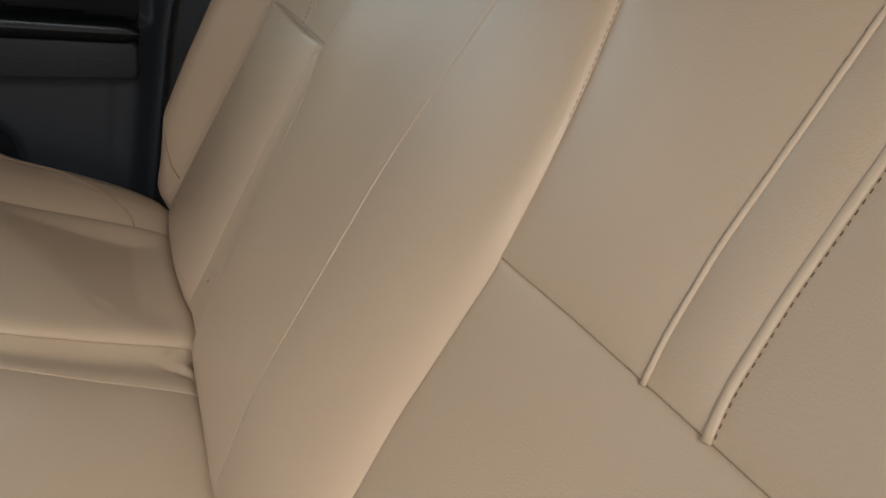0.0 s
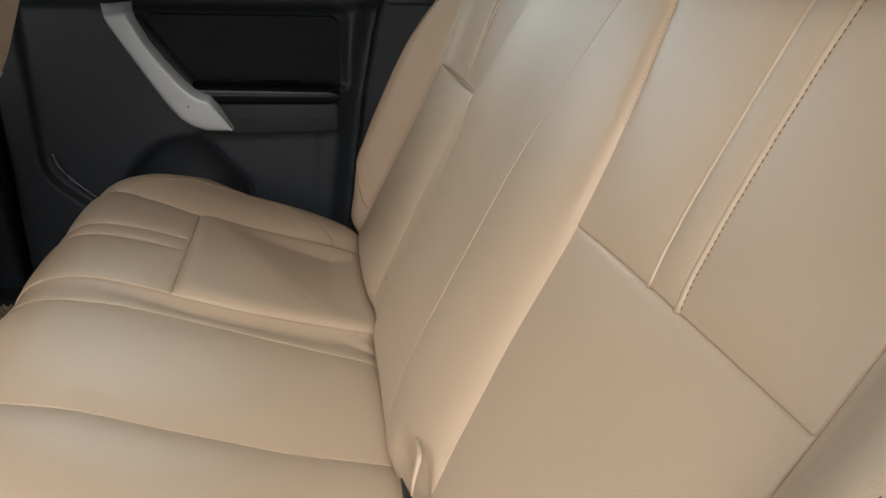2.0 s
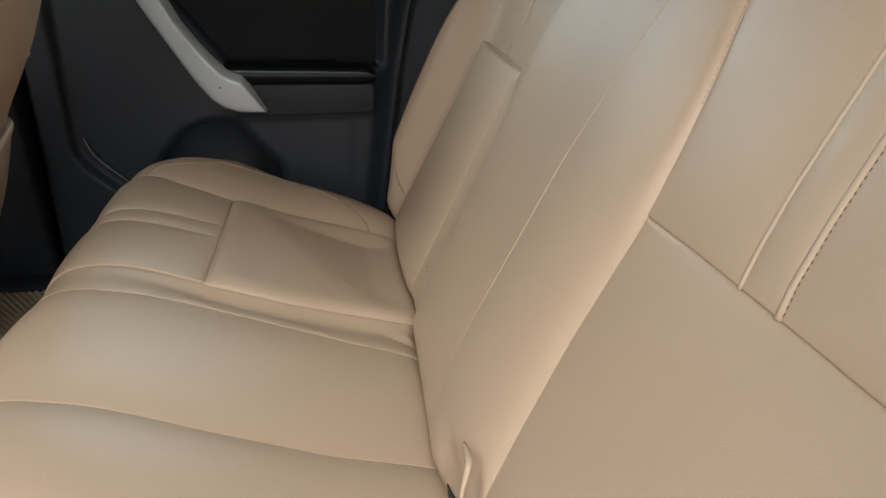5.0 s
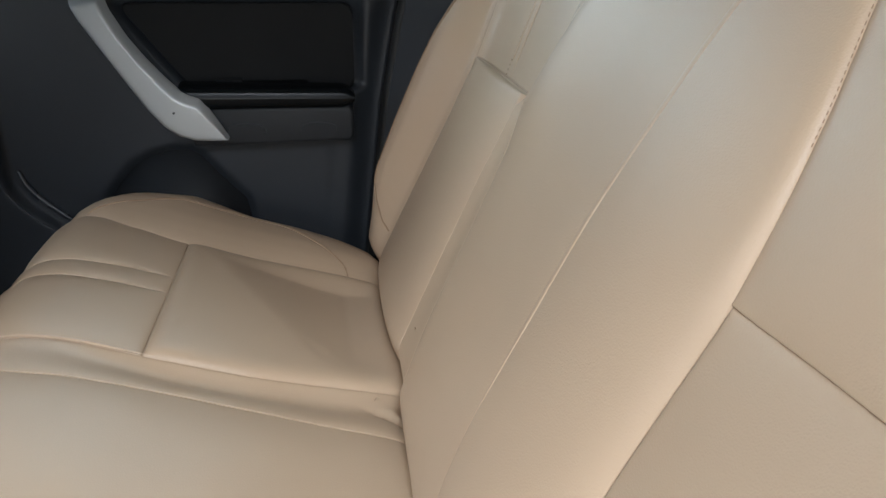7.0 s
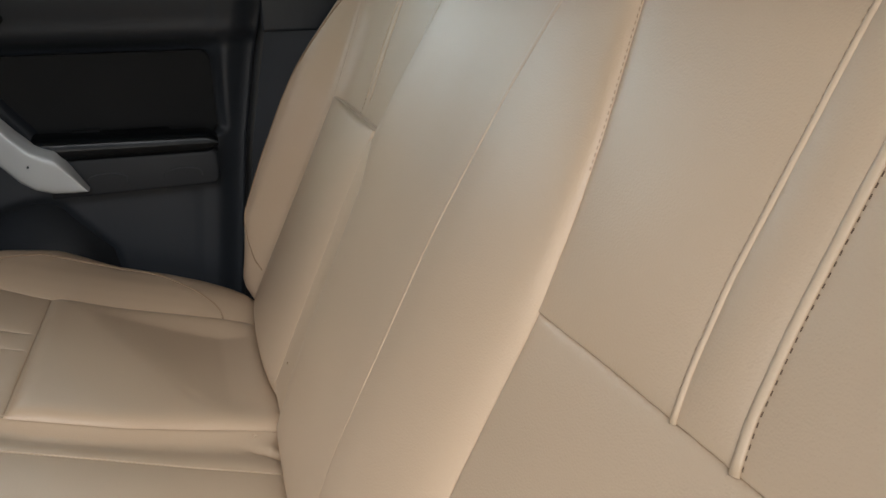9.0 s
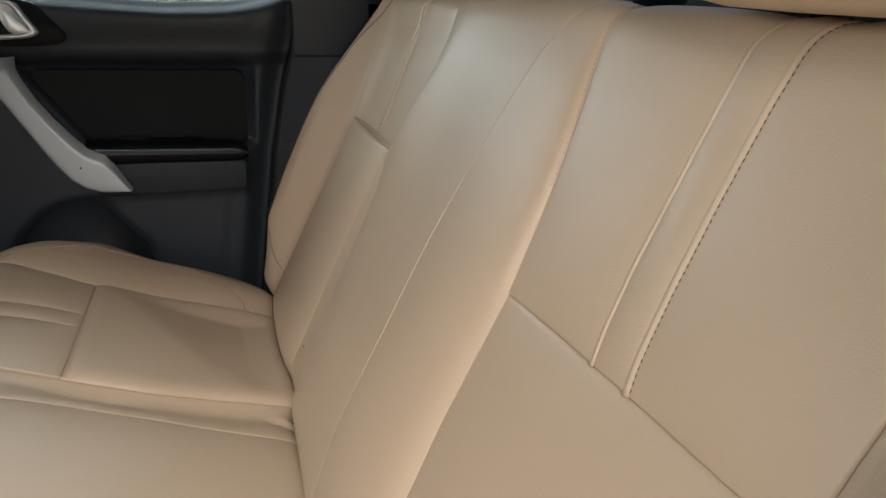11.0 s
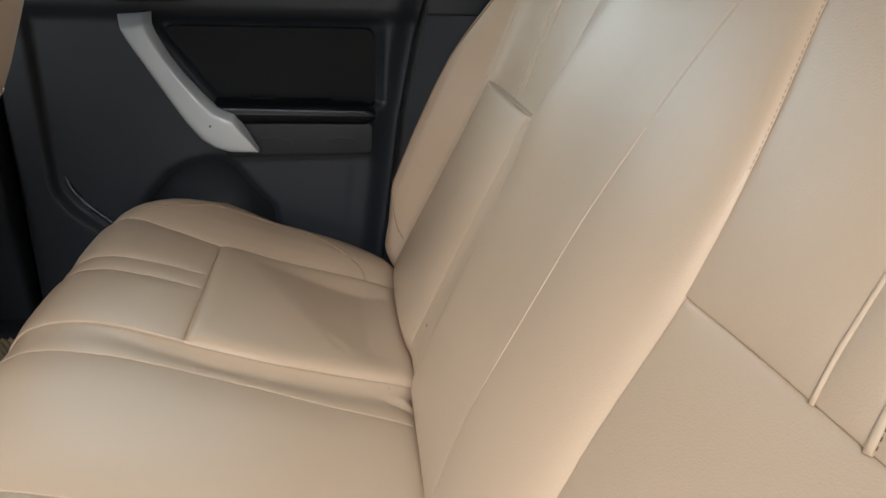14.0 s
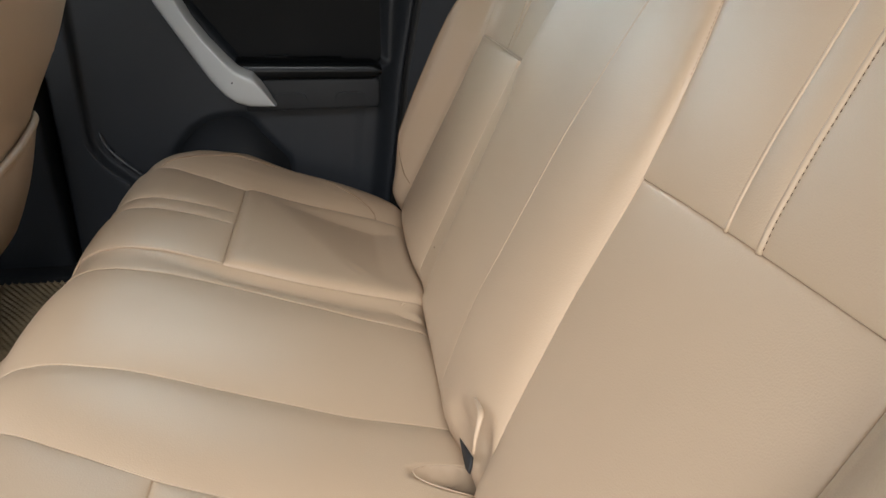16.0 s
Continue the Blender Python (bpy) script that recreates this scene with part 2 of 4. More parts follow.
def far_recess(y, v):
    """The upper inserts beyond the middle section lie deep between it and the bolster."""
    return -0.016 * min(1.0, max(0.0, (v - CROSS(y) + 0.0005) / 0.0015)) * (1 - math.exp(-max(0.0, LINE_D(v) - y) / 0.016)) * min(1.0, max(0.0, (0.60 - v) / 0.1))


def valley(y, v):
    """The strip beside the middle section: a shallow trough below, falling away to the inserts above."""
    k = min(1.0, max(0.0, (y - LINE_C(v)) / (LINE_E(v) - LINE_C(v))))
    trough = -0.004 * min(1.0, max(0.0, (v - 0.06) / 0.08)) * math.sin(math.pi * k)
    high = min(1.0, max(0.0, (v - CROSS(y) + 0.012) / 0.024))
    return trough * (1 - high) - 0.0145 * high * k ** 1.6 * min(1.0, max(0.0, (0.60 - v) / 0.1))


def panel(name, parent, left, right, v0, v1, puff, wide=0.012, groove=0.003, count=14, tall=0.014, rows=24, ends=(1, 1), label="", extra=None, crisp=0.0):
    """One sewn panel of the backrest between two seam lines, puffed up between its seams."""
    def place(s, t):
        v = v0 + (v1 - v0) * t
        yl, yr = left(v), right(v)
        y = yl + (yr - yl) * s
        lo, hi = (CROSS(y) if ends[0] else v0), (CROSS(y) if ends[1] else v1)
        v = lo + (hi - lo) * t
        yl, yr = left(v), right(v)
        y = yl + (yr - yl) * s
        dl, dr = y - yl, yr - y
        db = (v - lo) if ends[0] else 1
        dt = (hi - v) if ends[1] else 1
        rise = (1 - math.exp(-dl / wide)) * (1 - math.exp(-dr / wide)) * (1 - math.exp(-db / tall)) * (1 - crisp * math.exp(-dt / 0.0012) - (1 - crisp) * math.exp(-dt / tall))
        near = min(dl, dr, db, dt)
        n = mid_proud(y, v) + puff * rise - groove * math.exp(-near / 0.0014)
        if extra:
            n += extra(y, v)
        return back_point(y, v, n)
    w = abs(right(v0) - left(v0))
    tt = steps(v1 - v0, rows)
    return bit(name, grid(place, steps(w, count), tt, (0.012 * LEAN_Z, 0, -0.012 * LEAN_X)), LEATHER, parent, label)


def line_tube(name, parent, line, v0, v1, n, r, material, label="", count=40, flat=1.0):
    pts = [back_point(line(v), v, n(v) if callable(n) else n) for v in np.linspace(v0, v1, count)]
    return bit(name, tube(pts, r, 8, flat=flat, up=(-LEAN_Z, 0, LEAN_X)), material, parent, label)


def stitches(name, parent, places, material, gap=0.0042, size=(0.0022, 0.0004, 0.0005), label=""):
    """A row of single stitches along a way of places (a list of vectors)."""
    bm = bmesh.new()
    done = 0.0
    for a, b in zip(places, places[1:]):
        d = b - a
        while done < d.length:
            c, along = a + d * (done / d.length), d.normalized()
            side = along.cross(Vector((-0.4, 0, 0.9))).normalized()
            up = side.cross(along)
            q = []
            for sx in (-1, 1):
                for sy in (-1, 1):
                    for sz in (-1, 1):
                        q.append(bm.verts.new(c + along * sx * size[0] / 2 + side * sy * size[1] / 2 + up * sz * size[2] / 2))
            for f in ((0, 1, 3, 2), (4, 6, 7, 5), (0, 4, 5, 1), (2, 3, 7, 6), (0, 2, 6, 4), (1, 5, 7, 3)):
                bm.faces.new([q[i] for i in f])
            done += gap
        done -= d.length
    ob = bit(name, bm, material, parent, label, smooth=False)
    return tagged(ob, kind="stuff")


V_LOW, V_TOP = -0.05, 0.613
bench = thing("rear_bench_seat", (-0.1, MID_Y, 0.262), "tan leather rear bench seat with sewn panels, piping and side bolsters", "car seat")


def back_shell():
    def place(s, t):
        y = 0.375 + (1.54 - 0.375) * s
        v = 0.525 * t
        return back_point(y, v, -0.022)
    return grid(place, np.linspace(0, 1, 20), np.linspace(0, 1, 24), (0.055, 0, -0.02))


backrest = bit("backrest", back_shell(), FOAM, bench, "leaning backrest")


def slot(y, v):
    # the hollow round the belt slot in the middle section
    d = math.hypot((y - 0.770) / 0.016, (v - 0.056) / 0.022)
    low = min(1.0, max(0.0, (0.070 - v) / 0.035))
    return -0.007 * math.exp(-d ** 4) - 0.012 * math.exp(-((y - 0.785) / 0.052) ** 4) * low * low * (3 - 2 * low)


panel("middle_panel", backrest, LINE_A, LINE_B, V_LOW, V_TOP, 0.0010, 0.016, 0.0003, 22, rows=60, ends=(0, 0), extra=slot)
panel("middle_panel", backrest, LINE_B, LINE_C, V_LOW, V_TOP, 0.0010, 0.014, 0.0003, 22, rows=60, ends=(0, 0))
panel("lower_insert", backrest, LINE_T2, LINE_A, V_LOW, CROSS_V, 0.008, 0.045, 0.002, 26, tall=0.040, rows=36, ends=(0, 1))
panel("valley_strip", backrest, LINE_C, LINE_E, V_LOW, V_TOP, 0.0, 0.012, 0.0004, 16, rows=70, ends=(0, 0), extra=valley)
panel("lower_insert", backrest, LINE_E, LINE_D, V_LOW, CROSS_V, 0.0135, 0.042, 0.0, 30, tall=0.022, rows=44, ends=(0, 1), crisp=0.45)
panel("upper_insert", backrest, PIPE_1, LINE_A, CROSS_V, V_TOP, 0.004, 0.025, 0.0004, 12, rows=30, ends=(1, 0))
panel("insert_stripe", backrest, PIPE_2, PIPE_1, CROSS_V, V_TOP, 0.003, 0.007, 0.0003, 6, rows=30, ends=(1, 0))
panel("upper_insert", backrest, LINE_T2, PIPE_2, CROSS_V, V_TOP, 0.004, 0.025, 0.0004, 12, rows=30, ends=(1, 0))
panel("upper_insert", backrest, LINE_E, PIPE_3, CROSS_V, V_TOP, 0.002, 0.014, 0.0002, 10, rows=30, ends=(1, 0), extra=far_recess)
panel("insert_stripe", backrest, PIPE_3, PIPE_4, CROSS_V, V_TOP, 0.002, 0.010, 0.0002, 6, rows=30, ends=(1, 0), extra=far_recess)
panel("upper_insert", backrest, PIPE_4, LINE_D, CROSS_V, V_TOP, 0.002, 0.014, 0.0002, 10, rows=30, ends=(1, 0), extra=far_recess)

# side bolsters: a crest that stands forward of the insert and wraps round the side
CREST = [(0.0, 0.0), (0.010, 0.004), (0.022, 0.016), (0.036, 0.032), (0.052, 0.047), (0.066, 0.0545), (0.078, 0.055), (0.090, 0.049), (0.099, 0.034), (0.104, 0.010), (0.106, -0.03), (0.106, -0.09)]


def bolster(name, parent, line, sign):
    ds, ns = [c[0] for c in CREST], [c[1] for c in CREST]
    way = np.linspace(0, 1, 40)
    idx = np.linspace(0, len(CREST) - 1, len(CREST)) / (len(CREST) - 1)

    def place(s, v):
        d, n = np.interp(s, idx, ds), np.interp(s, idx, ns)
        y0 = line(v)
        out = (1.55 - y0) if sign > 0 else (y0 - 0.365)
        k = out / 0.106
        n = n * BOLSTER(v) if n > 0 else n
        groove = 0.004 * math.exp(-d / 0.0015)
        return back_point(y0 + sign * d * k, v, n - groove)
    ss = sorted(set([0, 0.004, 0.012, 0.025] + list(way)))
    return bit(name, grid(place, ss, np.linspace(V_LOW, V_TOP, 60), (0.02, 0, 0)), LEATHER, parent)


bolster("side_bolster", backrest, LINE_D, 1)
bolster("side_bolster", backrest, LINE_T2, -1)


def crest_line(sign, at, lift, high=0.0):
    """A line along the crest of a side bolster; high: how much further in it runs toward the top."""
    pts = []
    for v in np.linspace(0.055, 0.60, 90):
        y0 = (LINE_D if sign > 0 else LINE_T2)(v)
        ease = min(1.0, max(0.0, (v - 0.055) / 0.07))
        d = 0.012 + (at - 0.012) * ease ** 0.5 - high * min(1.0, max(0.0, (v - 0.25) / 0.25)) - 4 * high * min(1.0, max(0.0, (v - 0.44) / 0.10)) ** 1.5
        k = ((1.55 - y0) if sign > 0 else (y0 - 0.365)) / 0.106
        n = np.interp(d, [c[0] for c in CREST], [c[1] for c in CREST])
        pts.append(back_point(y0 + sign * d * k, v, n * BOLSTER(v) + lift))
    return pts


bit("bolster_piping", tube(crest_line(1, 0.074, 0.0004, 0.014), 0.0011, 8), SEAM, backrest, "thin brown seam")
stitches("stitching", backrest, crest_line(-1, 0.074, 0.0003), THREAD, gap=0.0050, size=(0.0026, 0.0004, 0.0004))

# raised welts on the upper inserts, and the seams' welts
for line, sunk in ((PIPE_1, 0), (PIPE_3, 1)):
    line_tube("welt", backrest, line, CROSS(line(0.34)) - 0.001 + 0.023 * sunk, V_TOP, lambda v: 0.0004 + sunk * far_recess(line(v), v), 0.0017, WELT, "narrow raised tan welt", flat=0.65)
for line, sunk in ((PIPE_2, 0), (PIPE_4, 1)):
    line_tube("welt", backrest, line, CROSS(line(0.34)) - 0.001 + 0.023 * sunk, V_TOP, lambda v: 0.0004 + sunk * far_recess(line(v), v), 0.0026, WELT, "broad raised tan welt", flat=0.55)
line_tube("centre_seam", backrest, LINE_B, 0.075, 0.60, lambda v: mid_proud(LINE_B(v), v) + 0.0002, lambda k: 0.0030 * min(1.0, k * 3 + 0.1), LEATHER, "raised seam fold", flat=0.2)
line_tube("seam_fold", backrest, lambda v: LINE_C(v) - 0.0175, 0.03, 0.60, lambda v: mid_proud(LINE_C(v) - 0.0175, v) + 0.0004, 0.0016, LEATHER, "rolled seam edge", flat=0.6)
stitches("stitching", backrest, [back_point(PIPE_2(v) - 0.0033, v, 0.0007) for v in np.linspace(CROSS_V + 0.01, 0.6, 60)], THREAD, size=(0.0020, 0.00035, 0.0004))
stitches("stitching", backrest, [back_point(PIPE_1(v) + 0.0023, v, 0.0006) for v in np.linspace(CROSS_V + 0.01, 0.6, 60)], LIGHT_THREAD, size=(0.0014, 0.0004, 0.0005))
stitches("stitching", backrest, [back_point(LINE_A(v) - 0.0003, v, 0.0012) for v in np.linspace(CROSS_V + 0.08, 0.6, 60)], SEAM, gap=0.0040, size=(0.0020, 0.0004, 0.0005))
stitches("stitching", backrest, [back_point(PIPE_4(v) + 0.0042, v, 0.0007 + far_recess(PIPE_4(v) + 0.0042, v)) for v in np.linspace(CROSS_V + 0.01, 0.6, 60)], THREAD, gap=0.006, size=(0.0020, 0.0006, 0.0005))


# the loose, folded edge of the slit beside the belt slot
lip = [(0.7973, 0.0779, 0.0165), (0.7900, 0.0797, 0.0175), (0.7825, 0.0815, 0.0185), (0.7740, 0.0834, 0.0195), (0.7671, 0.0845, 0.0200), (0.7625, 0.0835, 0.0203), (0.7602, 0.0815, 0.0203), (0.7580, 0.0777, 0.0203), (0.7556, 0.0737, 0.0200), (0.7516, 0.0644, 0.0190), (0.7451, 0.0541, 0.0170)]
slit = [(0.7905, 0.0765, 0.0150), (0.7800, 0.0785, 0.0160), (0.7715, 0.0790, 0.0166), (0.7660, 0.0745, 0.0168), (0.7610, 0.0660, 0.0166), (0.7560, 0.0560, 0.0158)]
bit("slit", tube([back_point(*p) for p in slit], lambda k: 0.0004 + 0.0016 * math.sin(math.pi * k) ** 0.7, 8, flat=0.5, up=(-LEAN_Z, 0, LEAN_X)), FOAM, backrest, "dark slit in the cover")
bit("slit_lip", tube([back_point(*p) for p in lip], lambda k: 0.0007 + 0.0021 * math.sin(math.pi * min(1, 0.06 + k * 0.88)) ** 0.8, 10, flat=0.55), LEATHER, backrest, "curled cut edge of the cover")

# ---- the rear seat's cushion: a profile from the crease to the front edge, (way along it, y, proud of it) ----
PROFILE = [(0.006, 0.300), (0.003, 0.355), (-0.006, 0.385), (-0.046, 0.400), (-0.15, 0.436), (-0.25, 0.470), (-0.31, 0.490), (-0.36, 0.501), (-0.39, 0.499), (-0.414, 0.486), (-0.428, 0.464), (-0.434, 0.435), (-0.433, 0.39), (-0.428, 0.29)]
_px, _pz = np.array([p[0] for p in PROFILE]), np.array([p[1] for p in PROFILE])
_pw = np.r_[0, np.cumsum(np.hypot(np.diff(_px), np.diff(_pz)))]
_fw = np.linspace(0, _pw[-1], 300)
_k = np.hanning(17) / np.hanning(17).sum()
_fx = np.convolve(np.r_[[_px[0]] * 8, np.interp(_fw, _pw, _px), [_px[-1]] * 8], _k, "valid")
_fz = np.convolve(np.r_[[_pz[0]] * 8, np.interp(_fw, _pw, _pz), [_pz[-1]] * 8], _k, "valid")
W_END = float(_pw[-1])


def w_at(x):
    """How far along the profile the top of the cushion is at x."""
    return float(np.interp(-x, -_px[:9], _pw[:9]))


def cush_point(w, y, n):
    x, z = np.interp(w, _fw, _fx), np.interp(w, _fw, _fz)
    e = 0.004
    dx = np.interp(w + e, _fw, _fx) - np.interp(w - e, _fw, _fx)
    dz = np.interp(w + e, _fw, _fz) - np.interp(w - e, _fw, _fz)
    k = math.hypot(dx, dz)
    corner = 0.050 * max(0.0, min(1.0, (w - 0.28) / 0.12)) * max(0.0, (y - 1.43) / 0.14) ** 2
    front = max(0.0, min(1.0, (w - 0.36) / 0.13)) * (0.013 + 0.002 * (max(0.0, min(1.0, (y - 1.07) / 0.15)) + max(0.0, min(1.0, (0.80 - y) / 0.15))))
    rear = (0.007 * math.exp(-((y - 1.20) / 0.07) ** 2) + 0.0045 * max(0.0, min(1.0, (1.46 - y) / 0.12)) + 0.006 * max(0.0, min(1.0, (1.24 - y) / 0.10)) + 0.009 * max(0.0, min(1.0, (1.03 - y) / 0.20))) * max(0.0, min(1.0, 1 - (w - 0.08) / 0.09))
    return Vector((x + n * dz / k - front + corner + rear, y, z - n * dx / k))


def cush_line(table):
    pairs = [(w_at(x), y) for x, y in table]
    return curve([(0.0, pairs[0][1])] + pairs + [(W_END, pairs[-1][1])])


C_OUT = cush_line([(0.0, 1.432), (-0.048, 1.430), (-0.18, 1.417), (-0.265, 1.415), (-0.33, 1.438), (-0.39, 1.472)])
C_IN = cush_line([(0.0, 1.156), (-0.065, 1.145), (-0.156, 1.132), (-0.25, 1.130), (-0.336, 1.137), (-0.39, 1.13)])
C_S0 = cush_line([(0.0, 1.071), (-0.09, 1.074), (-0.21, 1.076), (-0.30, 1.077), (-0.37, 1.074)])
C_S1 = cush_line([(0.0, 0.871), (-0.11, 0.861), (-0.22, 0.863), (-0.30, 0.868), (-0.37, 0.866)])
C_N = cush_line([(0.0, 0.700), (-0.15, 0.715), (-0.257, 0.727), (-0.315, 0.745), (-0.364, 0.765), (-0.394, 0.770)])
C_NOUT = cush_line([(0.0, 0.49), (-0.2, 0.50), (-0.39, 0.49)])
P_A = cush_line([(-0.27, 1.312), (-0.39, 1.322)])
P_B = cush_line([(-0.27, 1.270), (-0.39, 1.280)])
CROSS_W = w_at(-0.257)


def cushion_core():
    def place(s, t):
        return cush_point(0.03 + (W_END - 0.03) * t, 0.36 + (1.56 - 0.36) * s, -0.022)
    return grid(place, np.linspace(0, 1, 16), np.linspace(0, 1, 30), (0, 0, -0.02))


cushion = bit("seat_cushion", cushion_core(), FOAM, bench, "stitched seat cushion, lightly creased")


def band_dip(w, y):
    a, b = C_S0(w), C_IN(w)
    if a < y < b:
        k = (y - a) / (b - a)
        return -0.010 * math.sin(math.pi * k ** 1.7) ** 1.2 * (1 - 0.85 * min(1.0, max(0.0, (w - 0.32) / 0.12)))
    return 0.0


WRINKLES = [(-0.085, 1.205, 0.60, -0.80, 0.016, 0.0008), (-0.235, 1.190, 0.35, 0.94, 0.018, 0.0006)]


def folds(w, y):
    # creases where the cover bunches up against the backrest
    x = float(np.interp(w, _fw, _fx))
    d = 0.0
    # a sharp fold beside the valley
    a, b = Vector((-0.034, 1.128)), Vector((0.012, 1.098))
    u = (Vector((x, y)) - a).dot((b - a).normalized())
    q = (Vector((x, y)) - a).dot(Vector((-(b - a).y, (b - a).x)).normalized())
    if -0.01 < u < 0.08:
        d += min(1, max(0, (u + 0.004) / 0.02)) * (0.004 * math.exp(-((q - 0.009) / 0.009) ** 2) - 0.008 * math.exp(-(q / 0.0035) ** 2))
    # the pad falls away behind a slanting line
    side = (x + 0.20) * 0.824 + (y - 1.36) * 0.566
    if y > 1.14:
        keep = min(1.0, max(0.0, (1.42 - y) / 0.04)) * min(1.0, (y - 1.14) / 0.06) * min(1.0, max(0.25, (w - 0.085) / 0.05))
        d -= 0.016 * (1 - math.exp(-(max(0.0, side + 0.010) ** 1.5) / 0.022)) * keep
        # short wrinkles beside that line and along the seams
        for px, py, ux, uy, long, deep in WRINKLES:
            u, q = (x - px) * ux + (y - py) * uy, (y - py) * ux - (x - px) * uy
            d += deep * math.exp(-(u / long) ** 2) * (math.exp(-((q - 0.006) / 0.007) ** 2) - math.exp(-((q + 0.006) / 0.007) ** 2))
    return d


def scoop(w, y):
    x = float(np.interp(w, _fw, _fx))
    if x < -0.059 or not 0.74 < y < 0.83:
        return 0.0
    k = ((y - 0.779) / 0.0198) ** 2 + (max(0, -x + 0.002) / 0.055) ** 2
    return -0.036 * max(0.0, 1 - k) ** 0.5 * (1 + 1.5 * max(0.0, min(1.0, (x + 0.022) / 0.02))) if k < 1 else 0.0


def cush_panel(name, left, right, w0, w1, puff, wide=0.014, groove=0.003, count=20, rows=36, ends=(1, 1), extra=(), tall=0.014):
    def place(s, t):
        w = w0 + (w1 - w0) * t
        yl, yr = left(w), right(w)
        y = yl + (yr - yl) * s
        dl, dr = y - yl, yr - y
        db = (w - w0) if ends[0] else 1
        dt = (w1 - w) if ends[1] else 1
        rise = (1 - math.exp(-dl / wide)) * (1 - math.exp(-dr / wide)) * (1 - math.exp(-db / tall)) * (1 - math.exp(-dt / tall))
        fade = min(1.0, db / 0.045) if ends == (1, 0) else 1.0
        n = puff * rise - groove * max(fade * math.exp(-min(dl, dr) / 0.0014), math.exp(-min(db, dt) / 0.0014)) + sum(f(w, y) for f in extra)
        return cush_point(w, y, n)
    wide_is = abs(right(w0) - left(w0))
    return bit(name, grid(place, steps(wide_is, count), steps(w1 - w0, rows), (0, 0, -0.012)), LEATHER, cushion)


cush_panel("middle_panel", C_S1, C_S0, 0.0, W_END, 0.010, 0.05, 0.0008, 26, rows=60, ends=(0, 0), extra=(folds,))
cush_panel("inner_panel", C_N, C_S1, 0.0, W_END, 0.012, 0.03, 0.0012, 46, 90, (0, 0), (scoop,))
cush_panel("valley_panel", C_S0, C_IN, 0.0, W_END, 0.001, 0.010, 0.0008, 18, 70, (0, 0), (band_dip, folds))
cush_panel("rear_insert", C_IN, C_OUT, 0.0, CROSS_W, 0.010, 0.006, 0.0009, 60, 70, (0, 1), (folds,), 0.005)
cush_panel("front_insert", C_IN, P_B, CROSS_W, W_END, 0.006, 0.014, 0.0014, 14, 40, (1, 0), tall=0.045)
cush_panel("front_stripe", P_B, P_A, CROSS_W, W_END, 0.0045, 0.010, 0.0014, 10, 40, (1, 0), tall=0.045)
cush_panel("front_insert", P_A, C_OUT, CROSS_W, W_END, 0.006, 0.014, 0.0014, 12, 40, (1, 0), tall=0.045)
cush_panel("rear_insert", C_NOUT, C_N, 0.0, CROSS_W, 0.008, 0.012, 0.0012, 16, 30, (0, 1))
cush_panel("front_insert", C_NOUT, C_N, CROSS_W, W_END, 0.007, 0.014, 0.0012, 16, 30, (1, 0), tall=0.035)

SIDE = [(0.0, 0.0), (0.012, 0.006), (0.03, 0.012), (0.055, 0.017), (0.085, 0.018), (0.110, 0.014), (0.130, 0.004), (0.143, -0.014), (0.150, -0.04), (0.153, -0.09), (0.153, -0.2)]
SIDE_AMP = curve([(0.0, 0.5), (w_at(-0.05), 1.1), (w_at(-0.12), 1.2), (w_at(-0.18), 1.05), (w_at(-0.27), 0.85), (w_at(-0.33), 0.7), (w_at(-0.39), 0.5), (W_END, 0.3)])
FAR_EDGE = cush_line([(0.0, 1.535), (-0.03, 1.560), (-0.08, 1.575), (-0.2, 1.582), (-0.30, 1.582), (-0.36, 1.566), (-0.39, 1.545)])


def side_point(w, d, sign, lift=0.0):
    y0 = C_OUT(w) if sign > 0 else C_NOUT(w)
    k = ((FAR_EDGE(w) - y0) if sign > 0 else (y0 - 0.345)) / 0.153
    n = float(np.interp(d, [c[0] for c in SIDE[:10]], [c[1] for c in SIDE[:10]]))
    n = n * SIDE_AMP(w) if n > 0 else n
    return cush_point(w, y0 + sign * d * k, n + lift)


def side(sign):
    ds = [0, 0.0007, 0.0016, 0.003, 0.006, 0.012] + list(np.linspace(0.018, 0.140, 20)) + [0.145, 0.149, 0.152, 0.153]

    def place(d, w):
        p = side_point(w, d, sign, -0.003 * math.exp(-d / 0.0014))
        if d >= 0.153:
            p = Vector((p.x, p.y, max(0.27, p.z - 0.10)))
        return p
    return bit("cushion_bolster", grid(place, ds, np.linspace(0, W_END, 60), (0, 0, -0.01)), LEATHER, cushion)


side(1)
side(-1)


def side_pipe(sign):
    pts = []
    w0, w1 = w_at(-0.046), w_at(-0.388)
    for w in np.linspace(w0, w1, 70):
        ease = min(1.0, (w - w0) / 0.11, (w1 - w) / 0.09)
        pts.append(side_point(w, 0.003 + 0.094 * max(0.0, ease) ** 0.6, sign, 0.0002))
    return bit("cushion_piping", tube(pts, 0.0010, 8), SEAM, cushion, "thin brown seam")


